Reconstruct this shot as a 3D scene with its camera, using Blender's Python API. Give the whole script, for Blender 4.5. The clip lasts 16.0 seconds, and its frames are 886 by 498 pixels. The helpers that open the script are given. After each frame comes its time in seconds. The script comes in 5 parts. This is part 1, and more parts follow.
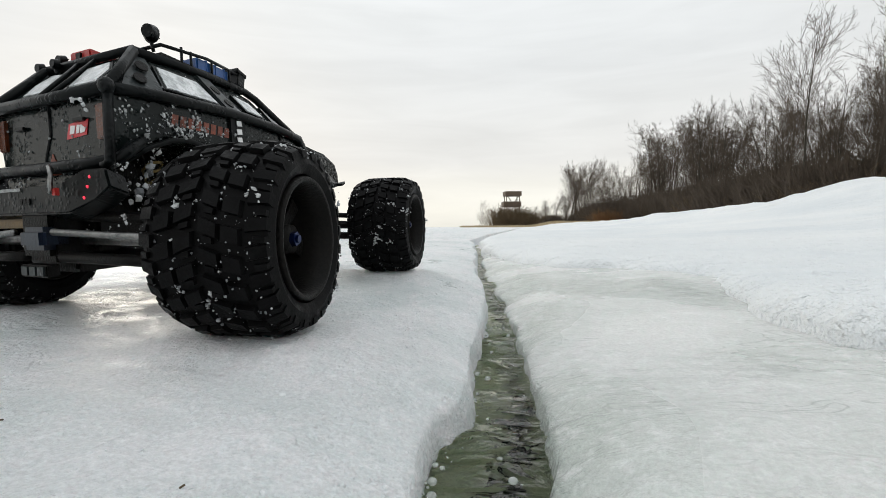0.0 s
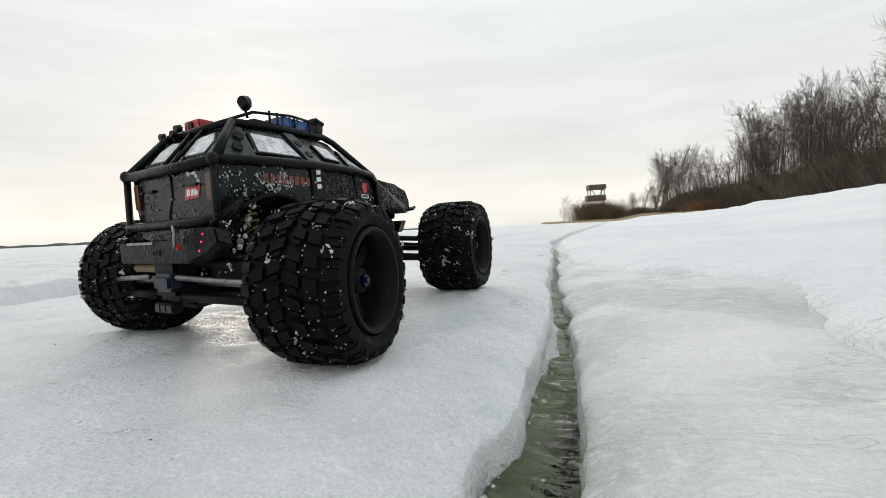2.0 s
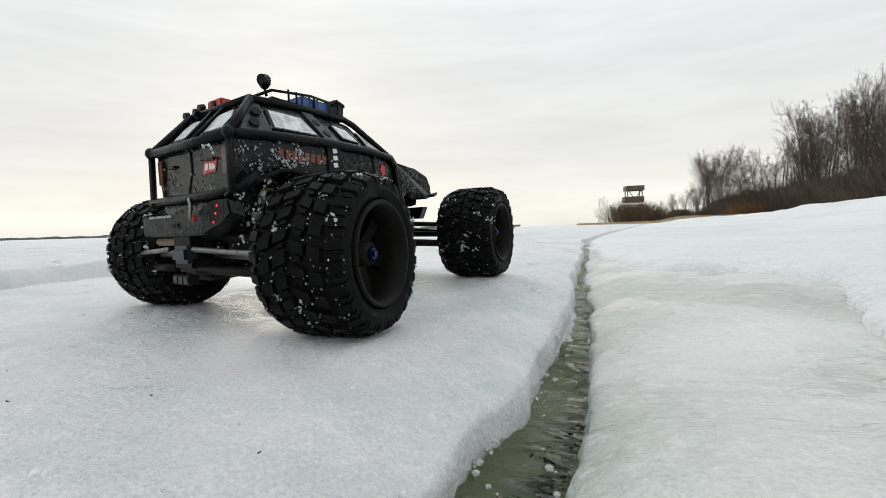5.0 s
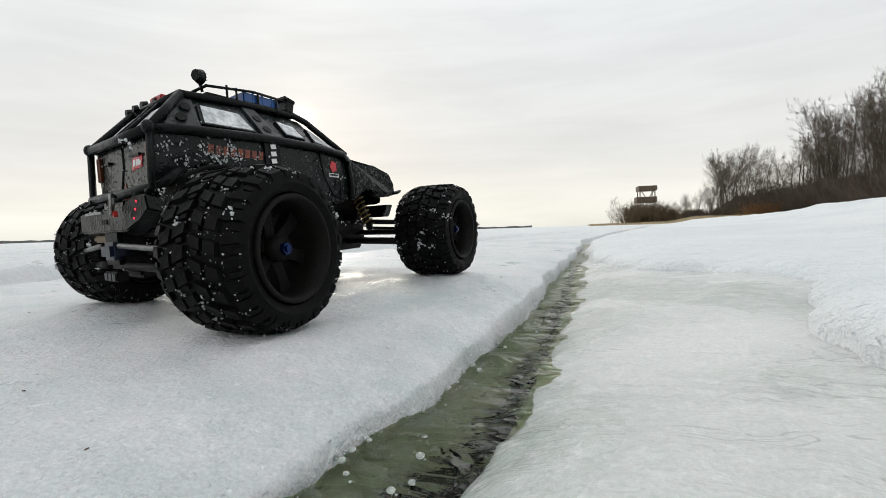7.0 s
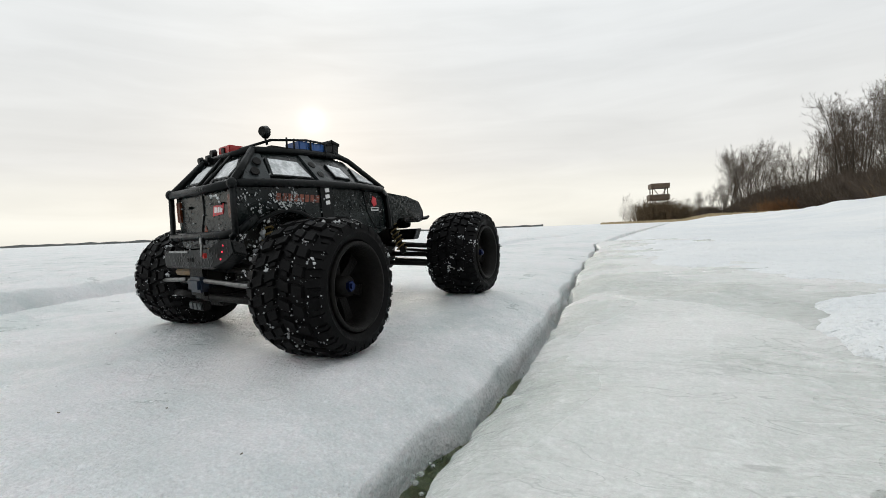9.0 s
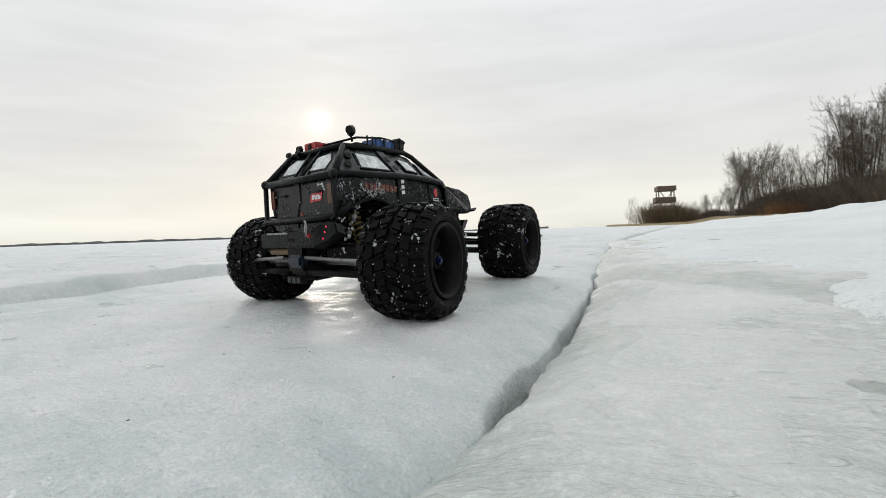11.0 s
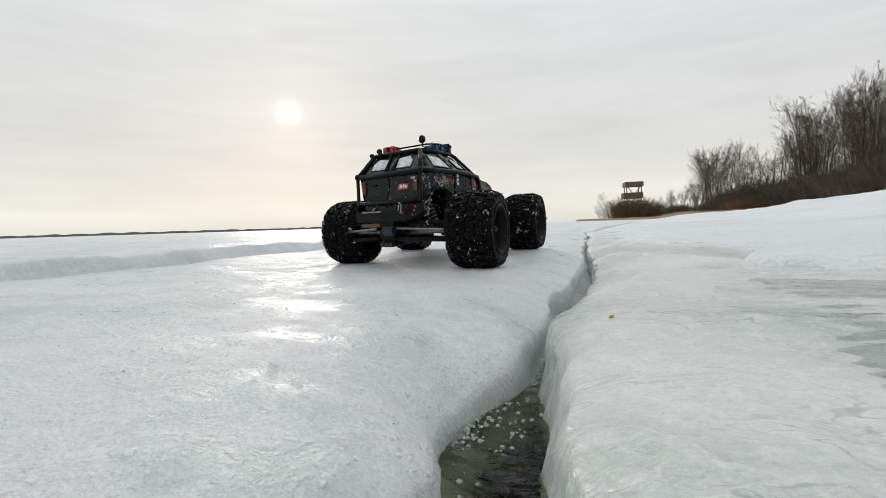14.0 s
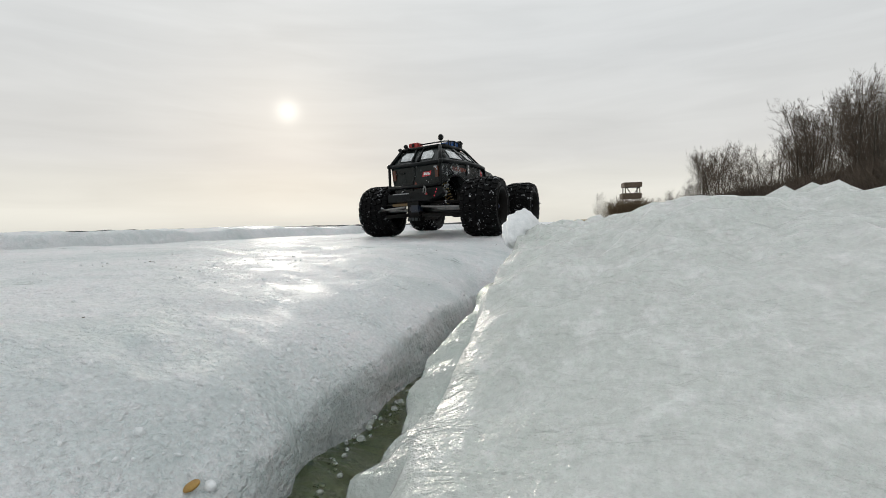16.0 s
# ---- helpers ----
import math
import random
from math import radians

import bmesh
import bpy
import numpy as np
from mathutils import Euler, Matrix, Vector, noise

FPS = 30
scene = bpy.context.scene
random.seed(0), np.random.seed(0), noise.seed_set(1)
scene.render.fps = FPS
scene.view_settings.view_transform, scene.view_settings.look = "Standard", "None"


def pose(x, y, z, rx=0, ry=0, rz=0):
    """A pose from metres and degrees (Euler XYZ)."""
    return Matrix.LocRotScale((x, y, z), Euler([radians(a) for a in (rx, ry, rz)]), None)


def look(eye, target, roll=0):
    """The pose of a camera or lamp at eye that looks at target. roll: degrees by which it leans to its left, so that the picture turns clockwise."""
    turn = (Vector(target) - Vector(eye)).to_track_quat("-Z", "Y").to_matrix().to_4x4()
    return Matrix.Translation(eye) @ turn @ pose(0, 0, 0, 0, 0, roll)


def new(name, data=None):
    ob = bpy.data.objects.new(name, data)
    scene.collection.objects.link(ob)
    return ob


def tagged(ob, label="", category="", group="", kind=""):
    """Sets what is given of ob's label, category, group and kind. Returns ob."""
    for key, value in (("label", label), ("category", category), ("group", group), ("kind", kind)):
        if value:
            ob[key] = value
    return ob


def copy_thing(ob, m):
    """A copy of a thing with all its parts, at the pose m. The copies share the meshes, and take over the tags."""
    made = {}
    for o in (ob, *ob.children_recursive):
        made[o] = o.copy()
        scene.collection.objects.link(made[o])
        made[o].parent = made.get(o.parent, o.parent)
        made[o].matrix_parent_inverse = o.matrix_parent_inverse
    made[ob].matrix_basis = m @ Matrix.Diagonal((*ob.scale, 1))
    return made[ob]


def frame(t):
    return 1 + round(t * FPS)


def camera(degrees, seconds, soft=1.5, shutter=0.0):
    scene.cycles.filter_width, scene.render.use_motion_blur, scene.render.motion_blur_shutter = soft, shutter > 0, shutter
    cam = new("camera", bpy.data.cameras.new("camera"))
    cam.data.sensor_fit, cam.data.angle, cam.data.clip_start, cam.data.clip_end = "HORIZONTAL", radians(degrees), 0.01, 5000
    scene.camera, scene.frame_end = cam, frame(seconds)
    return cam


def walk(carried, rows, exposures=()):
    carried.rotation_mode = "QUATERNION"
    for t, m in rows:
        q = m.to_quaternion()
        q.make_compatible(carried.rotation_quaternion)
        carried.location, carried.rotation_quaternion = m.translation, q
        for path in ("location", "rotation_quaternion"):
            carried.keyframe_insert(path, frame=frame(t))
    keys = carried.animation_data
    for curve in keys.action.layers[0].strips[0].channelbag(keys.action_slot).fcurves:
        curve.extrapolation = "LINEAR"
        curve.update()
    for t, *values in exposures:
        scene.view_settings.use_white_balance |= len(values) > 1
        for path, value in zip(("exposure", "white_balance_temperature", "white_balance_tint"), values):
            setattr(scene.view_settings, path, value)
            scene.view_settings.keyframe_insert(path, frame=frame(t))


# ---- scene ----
cam = camera(84.0, 16.0, soft=0.9)
# seconds, eye (x, y, z), pitch, lean, yaw
ROWS = [
    (0, 0.3662, -0.5335, 0.0818, 87.46, 0.31, 9.52),
    (0.5, 0.3564, -0.5461, 0.0927, 87.87, 0.99, 11.29),
    (1, 0.3473, -0.5569, 0.1093, 87.86, 1.67, 14.27),
    (1.5, 0.3601, -0.5619, 0.1195, 87.70, 2.42, 16.78),
    (2, 0.3997, -0.5680, 0.1149, 87.60, 2.63, 18.93),
    (2.5, 0.4422, -0.5803, 0.0940, 87.30, 1.95, 20.30),
    (3, 0.4503, -0.5816, 0.0759, 87.22, 1.33, 21.38),
    (3.5, 0.4237, -0.5787, 0.0661, 87.47, 0.86, 22.12),
    (4, 0.4042, -0.5836, 0.0884, 87.60, 1.09, 22.29),
    (6.5, 0.4686, -0.5051, 0.0948, 87.60, 2.03, 23.60),
    (7, 0.4864, -0.5152, 0.0853, 87.80, 1.76, 24.08),
    (7.5, 0.4900, -0.5521, 0.0975, 88.09, 1.58, 24.08),
    (8, 0.4998, -0.5877, 0.0865, 87.72, 1.90, 24.23),
    (8.5, 0.5011, -0.5920, 0.0916, 87.34, 1.95, 24.72),
    (9, 0.4971, -0.6005, 0.1264, 87.83, 2.33, 25.35),
    (9.5, 0.4935, -0.6314, 0.1208, 87.99, 2.24, 25.67),
    (12, 0.4429, -0.8166, 0.1065, 88.04, 1.89, 25.90),
    (12.5, 0.4418, -0.8874, 0.1095, 88.06, 1.84, 24.97),
    (13, 0.4408, -0.9475, 0.1046, 87.77, 1.93, 23.99),
    (13.5, 0.4475, -1.0043, 0.0927, 87.42, 1.94, 23.06),
    (14, 0.4541, -1.0472, 0.0833, 87.22, 1.75, 22.69),
    (14.5, 0.4647, -1.1108, 0.0676, 87.54, 1.59, 22.68),
    (15, 0.4851, -1.1906, 0.0491, 87.63, 1.57, 22.71),
    (15.5, 0.5035, -1.2628, 0.0360, 87.37, 1.41, 22.64),
    (16, 0.5225, -1.3147, 0.0337, 87.15, 1.37, 22.55),
]
# the camera stops down as the sun comes into view
EXPOSURE = [(0, 0.02), (4, 0.02), (6.5, -0.02), (9.5, -0.04), (12, -0.13), (14, -0.18), (16, -0.25)]
walk(cam, [(t, pose(x, y, z, rx, ry, rz)) for t, x, y, z, rx, ry, rz in ROWS], EXPOSURE)

# ---------------------------------------------------------------- sky and sun
SUN_WAY = Vector((-0.622, 0.752, 0.219)).normalized()
SUN_EL = math.asin(SUN_WAY.z)
SUN_AZ = math.atan2(SUN_WAY.x, SUN_WAY.y)


class Tree:
    """Short way to write node trees."""

    def __init__(self, tree):
        self.t = tree
        tree.nodes.clear()

    def n(self, kind, **kw):
        node = self.t.nodes.new(kind)
        for k, v in kw.items():
            if k == "op":
                node.operation = v
            elif k == "blend":
                node.blend_type = v
            elif k == "data":
                node.data_type = v
            elif k == "dims":
                node.noise_dimensions = v
            elif k == "feature":
                node.feature = v
            elif k == "sky":
                node.sky_type = v
        return node

    def put(self, node, slot, value):
        if isinstance(value, bpy.types.NodeSocket):
            self.t.links.new(value, node.inputs[slot])
        elif value is not None:
            node.inputs[slot].default_value = value

    def math(self, op, a, b=None, c=None, clamp=False):
        m = self.n("ShaderNodeMath", op=op)
        m.use_clamp = clamp
        self.put(m, 0, a)
        self.put(m, 1, b)
        self.put(m, 2, c)
        return m.outputs[0]

    def mix(self, f, a, b, blend="MIX"):
        m = self.n("ShaderNodeMix", data="RGBA", blend=blend)
        self.put(m, 0, f)
        self.put(m, 6, a)
        self.put(m, 7, b)
        return m.outputs[2]

    def ramp(self, f, *stops):
        r = self.n("ShaderNodeValToRGB")
        e = r.color_ramp.elements
        while len(e) < len(stops):
            e.new(0.5)
        for el, (p, c) in zip(e, stops):
            el.position = p
            el.color = (*c, 1) if isinstance(c, tuple) else (c, c, c, 1)
        self.put(r, 0, f)
        return r.outputs[0]

    def noise(self, vec, scale, detail=4.0, rough=0.55, dist=0.0):
        m = self.n("ShaderNodeTexNoise")
        self.put(m, "Vector", vec)
        self.put(m, "Scale", scale)
        self.put(m, "Detail", detail)
        self.put(m, "Roughness", rough)
        self.put(m, "Distortion", dist)
        return m.outputs["Fac"]

    def voronoi(self, vec, scale, feature="F1"):
        m = self.n("ShaderNodeTexVoronoi", feature=feature)
        self.put(m, "Vector", vec)
        self.put(m, "Scale", scale)
        return m.outputs["Distance"]

    def stretch(self, vec, sx, sy, sz):
        m = self.n("ShaderNodeMapping")
        self.put(m, "Vector", vec)
        m.inputs["Scale"].default_value = (sx, sy, sz)
        return m.outputs[0]

    def dot(self, a, b):
        m = self.n("ShaderNodeVectorMath", op="DOT_PRODUCT")
        self.put(m, 0, a)
        self.put(m, 1, b)
        return m.outputs["Value"]

    def bump(self, height, strength, distance, normal=None):
        m = self.n("ShaderNodeBump")
        self.put(m, "Strength", strength)
        self.put(m, "Distance", distance)
        self.put(m, "Height", height)
        self.put(m, "Normal", normal)
        return m.outputs[0]

    def where(self):
        return self.n("ShaderNodeTexCoord").outputs["Object"]


def make_sky():
    world = bpy.data.worlds.new("overcast_sky")
    world.use_nodes = True
    scene.world = world
    g = Tree(world.node_tree)
    way = g.n("ShaderNodeTexCoord").outputs["Generated"]
    up = g.dot(way, (0, 0, 1))
    sky = g.n("ShaderNodeTexSky", sky="NISHITA")
    sky.sun_disc = False
    sky.sun_elevation, sky.sun_rotation = SUN_EL, SUN_AZ
    sky.air_density, sky.dust_density = 1.5, 4.0
    # veil of high cloud: warm low down, grey above, in long flat streaks
    veil = g.ramp(up, (0.0, (0.88, 0.86, 0.78)), (0.03, (0.99, 0.97, 0.88)), (0.085, (0.90, 0.89, 0.83)), (0.13, (0.82, 0.82, 0.80)), (0.30, (0.80, 0.82, 0.825)), (0.55, (0.91, 0.945, 0.96)), (1.0, (1.08, 1.13, 1.15)))
    streak = g.noise(g.stretch(way, 2.0, 2.0, 16.0), 1.6, 6.0, 0.55, 0.6)
    puffs = g.noise(g.stretch(way, 1.5, 1.5, 4.0), 3.0, 5.0, 0.5)
    streak = g.math("ADD", g.math("MULTIPLY", streak, 0.7), g.math("MULTIPLY", puffs, 0.3))
    cloud = g.ramp(streak, (0.34, 0.94), (0.66, 1.04))
    veil = g.mix(1.0, veil, cloud, "MULTIPLY")
    near = g.math("MAXIMUM", g.dot(way, tuple(SUN_WAY)), 0.0)
    wide = g.math("MULTIPLY", g.math("POWER", near, 10.0), 0.02)
    halo = g.math("MULTIPLY", g.math("POWER", near, 300.0), 0.06)
    disc = g.math("MULTIPLY", g.math("POWER", near, 5200.0), 0.4)
    glow = g.math("ADD", g.math("ADD", wide, halo), disc)
    glow = g.mix(1.0, (1.0, 0.95, 0.84, 1), glow, "MULTIPLY")
    veil = g.mix(1.0, veil, glow, "ADD")
    # the side away from the sun is duller
    back = g.ramp(g.math("MULTIPLY_ADD", g.dot(way, (-0.63, 0.77, 0.0)), 0.5, 0.5), (0.0, 0.92), (0.75, 1.0))
    veil = g.mix(1.0, veil, back, "MULTIPLY")
    a = g.n("ShaderNodeBackground")
    g.put(a, 0, sky.outputs[0])
    g.put(a, 1, 0.002)
    b = g.n("ShaderNodeBackground")
    g.put(b, 0, veil)
    g.put(b, 1, 1.0)
    s = g.n("ShaderNodeAddShader")
    g.t.links.new(a.outputs[0], s.inputs[0])
    g.t.links.new(b.outputs[0], s.inputs[1])
    out = g.n("ShaderNodeOutputWorld")
    g.t.links.new(s.outputs[0], out.inputs[0])


make_sky()
lamp = bpy.data.lights.new("sun", "SUN")
lamp.energy, lamp.angle, lamp.color = 0.65, radians(10), (1.0, 0.93, 0.82)
new("sun", lamp).matrix_world = look(SUN_WAY * 50, (0, 0, 0))

# ---------------------------------------------------------------- materials


def material(name, build, rough=0.5, metal=0.0, **more):
    """build(g) returns colour, and optionally normal and roughness sockets."""
    m = bpy.data.materials.new(name)
    m.use_nodes = True
    g = Tree(m.node_tree)
    p = g.n("ShaderNodeBsdfPrincipled")
    got = build(g)
    got = got if isinstance(got, tuple) and not isinstance(got[0], float) else (got,)
    col, nor, ro = (*got, None, None)[:3]
    g.put(p, "Base Color", col)
    g.put(p, "Normal", nor)
    g.put(p, "Roughness", ro if ro is not None else rough)
    g.put(p, "Metallic", metal)
    for k, v in more.items():
        g.put(p, k.replace("_", " "), v)
    out = g.n("ShaderNodeOutputMaterial")
    g.t.links.new(p.outputs[0], out.inputs[0])
    return m


def speckled(a, b, scale, bump=0.2, size=0.002, fine=6.0):
    """Two tones in soft patches with fine grain and relief."""

    def build(g):
        w = g.where()
        n = g.noise(w, scale, 6)
        f = g.noise(w, scale * fine, 4)
        mixed = g.math("ADD", g.math("MULTIPLY", n, 0.6), g.math("MULTIPLY", f, 0.4))
        return g.mix(g.ramp(mixed, (0.35, 0.0), (0.65, 1.0)), (*a, 1), (*b, 1)), g.bump(f, bump, size)

    return build


def ice_look(g):
    w = g.where()
    big = g.noise(w, 2.6, 4, 0.5, 0.4)
    mid = g.noise(w, 11.0, 6, 0.62, 0.3)
    fine = g.noise(w, 260.0, 4, 0.65)
    grit = g.noise(w, 75.0, 5, 0.65)
    tone = g.ramp(g.math("ADD", g.math("MULTIPLY", big, 0.55), g.math("MULTIPLY", mid, 0.45)), (0.36, (0.60, 0.655, 0.655)), (0.48, (0.75, 0.775, 0.78)), (0.62, (0.86, 0.85, 0.865)))
    pale = g.ramp(g.math("ADD", g.math("MULTIPLY", grit, 0.6), g.math("MULTIPLY", mid, 0.4)), (0.48, 0.0), (0.66, 0.75))
    col = g.mix(pale, tone, (0.90, 0.895, 0.91, 1))
    col = g.mix(1.0, col, g.ramp(g.noise(w, 420.0, 3, 0.7), (0.32, 0.84), (0.68, 1.06)), "MULTIPLY")
    bits = g.ramp(g.voronoi(w, 34.0), (0.035, 1.0), (0.06, 0.0))
    rare = g.ramp(g.noise(w, 6.0, 2), (0.60, 0.0), (0.66, 1.0))
    col = g.mix(g.math("MULTIPLY", g.math("MULTIPLY", bits, rare), 0.8), col, (0.12, 0.10, 0.08, 1))
    film = g.ramp(g.noise(g.stretch(w, 1.0, 3.0, 1.0), 9.0, 4, 0.6, 1.2), (0.40, 0.0), (0.50, 1.0))
    wet = g.math("MULTIPLY", g.ramp(mid, (0.36, 0.34), (0.60, 0.70)), g.math("MULTIPLY_ADD", film, 0.32, 0.68))
    grains = g.ramp(g.voronoi(w, 190.0), (0.1, 1.0), (0.5, 0.0))
    h = g.math("ADD", g.math("MULTIPLY", grit, 0.6), g.math("ADD", g.math("MULTIPLY", fine, 0.25), g.math("MULTIPLY", g.math("MULTIPLY", grains, pale), 0.3)))
    n = g.bump(h, 1.0, 0.011, g.bump(mid, 0.8, 0.018))
    return col, n, wet


def wet_ice_look(g):
    w = g.where()
    big = g.noise(w, 3.2, 4, 0.5, 0.6)
    flow = g.noise(g.stretch(w, 1.0, 2.6, 1.0), 20.0, 5, 0.6, 0.7)
    fine = g.noise(w, 160.0, 3, 0.6)
    grit = g.noise(w, 70.0, 5, 0.65)
    tone = g.ramp(big, (0.36, (0.50, 0.535, 0.50)), (0.50, (0.635, 0.655, 0.63)), (0.64, (0.745, 0.745, 0.73)))
    tone = g.mix(g.ramp(grit, (0.5, 0.0), (0.72, 0.6)), tone, (0.87, 0.865, 0.86, 1))
    tone = g.mix(1.0, tone, g.ramp(g.noise(w, 300.0, 3, 0.7), (0.32, 0.88), (0.68, 1.05)), "MULTIPLY")
    # thin dark lines: ripple reflections in the melt water, painted into the colour
    warp = g.noise(g.stretch(w, 1.0, 3.0, 1.0), 7.0, 3, 0.5, 1.6)
    painted_ripple = g.ramp(g.math("ABSOLUTE", g.math("SUBTRACT", warp, 0.5)), (0.004, 1.0), (0.014, 0.0))
    where = g.ramp(g.noise(w, 4.5, 2, 0.5, 0.5), (0.46, 0.0), (0.58, 1.0))
    painted_ripple = g.math("MULTIPLY", g.math("MULTIPLY", painted_ripple, where), g.ramp(grit, (0.35, 0.3), (0.6, 1.0)))
    tone = g.mix(g.math("MULTIPLY", painted_ripple, 0.55), tone, (0.27, 0.29, 0.27, 1))
    wet = g.ramp(big, (0.38, 0.08), (0.62, 0.42))
    n = g.bump(grit, 0.55, 0.006, g.bump(fine, 0.35, 0.003, g.bump(flow, 0.6, 0.010)))
    return tone, n, wet


def snow_look(g):
    w = g.where()
    big = g.noise(w, 0.7, 5, 0.55)
    mid = g.noise(w, 9.0, 6, 0.65)
    fine = g.noise(w, 90.0, 4, 0.6)
    dirt = g.noise(w, 1.7, 6, 0.7)
    tone = g.ramp(big, (0.35, (0.75, 0.78, 0.80)), (0.65, (0.86, 0.87, 0.87)))
    col = g.mix(g.ramp(dirt, (0.60, 0.0), (0.78, 0.35)), tone, (0.60, 0.56, 0.46, 1))
    return col, g.bump(fine, 0.5, 0.008, g.bump(mid, 0.8, 0.06)), None


def water_look(g):
    w = g.where()
    n1 = g.noise(g.stretch(w, 1.0, 3.4, 1.0), 14.0, 3, 0.5, 0.8)
    n2 = g.noise(w, 60.0, 3, 0.5, 1.0)
    deep = g.noise(w, 7.0, 3)
    col = g.ramp(deep, (0.35, (0.34, 0.40, 0.20)), (0.65, (0.48, 0.54, 0.30)))
    return col, g.bump(n2, 0.5, 0.006, g.bump(n1, 1.0, 0.045)), None


ICE = material("lake_ice", ice_look, 0.35, Subsurface_Weight=0.25, Subsurface_Radius=(0.03, 0.04, 0.04), Subsurface_Scale=0.6, IOR=1.31)
WET_ICE = material("wet_ice", wet_ice_look, 0.2, Subsurface_Weight=0.25, Subsurface_Radius=(0.03, 0.04, 0.035), Subsurface_Scale=0.6, IOR=1.33)
CLEAR_ICE = material("clear_ice", speckled((0.74, 0.82, 0.77), (0.90, 0.93, 0.90), 40.0, 0.5, 0.004), 0.12, IOR=1.31, Transmission_Weight=0.6)
SNOW = material("old_snow", snow_look, 0.75)
WATER = material("lake_water", water_look, 0.03, IOR=1.33, Transmission_Weight=1.0)


MELT = material("melt_water", lambda g: ((0.93, 0.95, 0.93, 1), g.bump(g.noise(g.stretch(g.where(), 1.0, 3.0, 1.0), 45.0, 3, 0.5, 0.8), 0.4, 0.004), None), 0.02, IOR=1.33, Transmission_Weight=1.0)
DEEP = material("lake_depth", speckled((0.008, 0.014, 0.008), (0.016, 0.026, 0.014), 3.0, 0.0), 0.9)
GRAIN = material("ice_grains", speckled((0.72, 0.75, 0.76), (0.90, 0.91, 0.92), 200.0, 0.3, 0.001), 0.35)
SPECK = material("dark_specks", speckled((0.05, 0.04, 0.03), (0.14, 0.10, 0.06), 200.0, 0.2, 0.001), 0.8)
LEAF = material("yellow_brown_leaf", speckled((0.30, 0.16, 0.03), (0.45, 0.28, 0.07), 300.0, 0.3, 0.001), 0.5)
FOAM = material("foam_bubbles", speckled((0.70, 0.74, 0.70), (0.85, 0.88, 0.86), 90.0, 0.0), 0.08, Transmission_Weight=0.6, IOR=1.33)
BARK = material("bark", speckled((0.045, 0.038, 0.030), (0.10, 0.088, 0.070), 2.0, 0.6, 0.02), 0.9)
TWIG = material("twigs", speckled((0.065, 0.049, 0.036), (0.12, 0.092, 0.068), 0.8, 0.2, 0.01), 0.9)
BUSH = material("bare_bush_twigs", speckled((0.12, 0.085, 0.05), (0.20, 0.145, 0.085), 0.5, 0.2, 0.01), 0.9)
RUST_BUSH = material("rust_coloured_twigs", speckled((0.17, 0.08, 0.033), (0.24, 0.13, 0.055), 0.5, 0.2, 0.01), 0.9)
REEDS = material("dry_shore_grass", speckled((0.40, 0.31, 0.18), (0.52, 0.42, 0.26), 0.6, 0.5, 0.05), 0.95)
TOWER_WOOD = material("weathered_boards", speckled((0.10, 0.075, 0.055), (0.17, 0.125, 0.09), 1.4, 0.4, 0.02), 0.85)
FAR_SHORE = material("far_shore", speckled((0.11, 0.12, 0.12), (0.16, 0.165, 0.16), 0.02, 0.0, 0.1), 1.0)

# ---------------------------------------------------------------- building helpers


def finish(name, bm, mat, smooth=True):
    me = bpy.data.meshes.new(name)
    bm.normal_update()
    bm.to_mesh(me)
    bm.free()
    for p in me.polygons:
        p.use_smooth = smooth
    for m in mat if isinstance(mat, (list, tuple)) else (mat,):
        me.materials.append(m)
    return new(name, me)


def part(name, bm, mat, parent, label="", smooth=False):
    ob = finish(name, bm, mat, smooth)
    ob.parent = parent
    if label:
        ob["label"] = label
    return ob


def mesh_of(name, verts, faces, mat, smooth=True):
    me = bpy.data.meshes.new(name)
    me.from_pydata(verts, [], faces)
    me.update()
    me.polygons.foreach_set("use_smooth", [smooth] * len(me.polygons))
    me.materials.append(mat)
    return new(name, me)


def curve_at(table, v):
    """Smooth value at v in a table of (v, value), straight beyond its ends."""
    xs = [a for a, _ in table]
    if v <= xs[0]:
        return table[0][1]
    for (a, p), (b, q) in zip(table, table[1:]):
        if v <= b:
            f = (v - a) / (b - a)
            f = f * f * (3 - 2 * f)
            return p + (q - p) * f
    return table[-1][1]


def bumps(x, y, scale, seed=0.0, octaves=4):
    return noise.fractal(Vector((x * scale, y * scale, seed)), 1.0, 2.1, octaves)


def steps(*runs):
    """Growing list of stations: (from, to, count) runs joined."""
    out = []
    for a, b, n in runs:
        for i in range(n):
            out.append(a + (b - a) * i / n)
    out.append(runs[-1][1])
    return out


# ---------------------------------------------------------------- lake ice and the crack
# edges of the crack along y: x of the sheet's edge and of the floe's edge
LEFT_EDGE = [(-60, 0.56), (-2.5, 0.43), (-1.5, 0.40), (-1.2, 0.386), (-1.1, 0.373), (-1.03, 0.370), (-0.97, 0.368), (-0.9, 0.358), (-0.83, 0.346), (-0.74, 0.319), (-0.67, 0.321), (-0.6, 0.340),
             (-0.51, 0.339), (-0.42, 0.335), (-0.35, 0.317), (-0.27, 0.312), (-0.21, 0.326), (-0.1, 0.318), (0.08, 0.314), (0.32, 0.291), (0.54, 0.255), (1.0, 0.21), (1.3, 0.18), (2.0, 0.10), (3.0, -0.02), (6.0, -0.1), (3000, -0.1)]
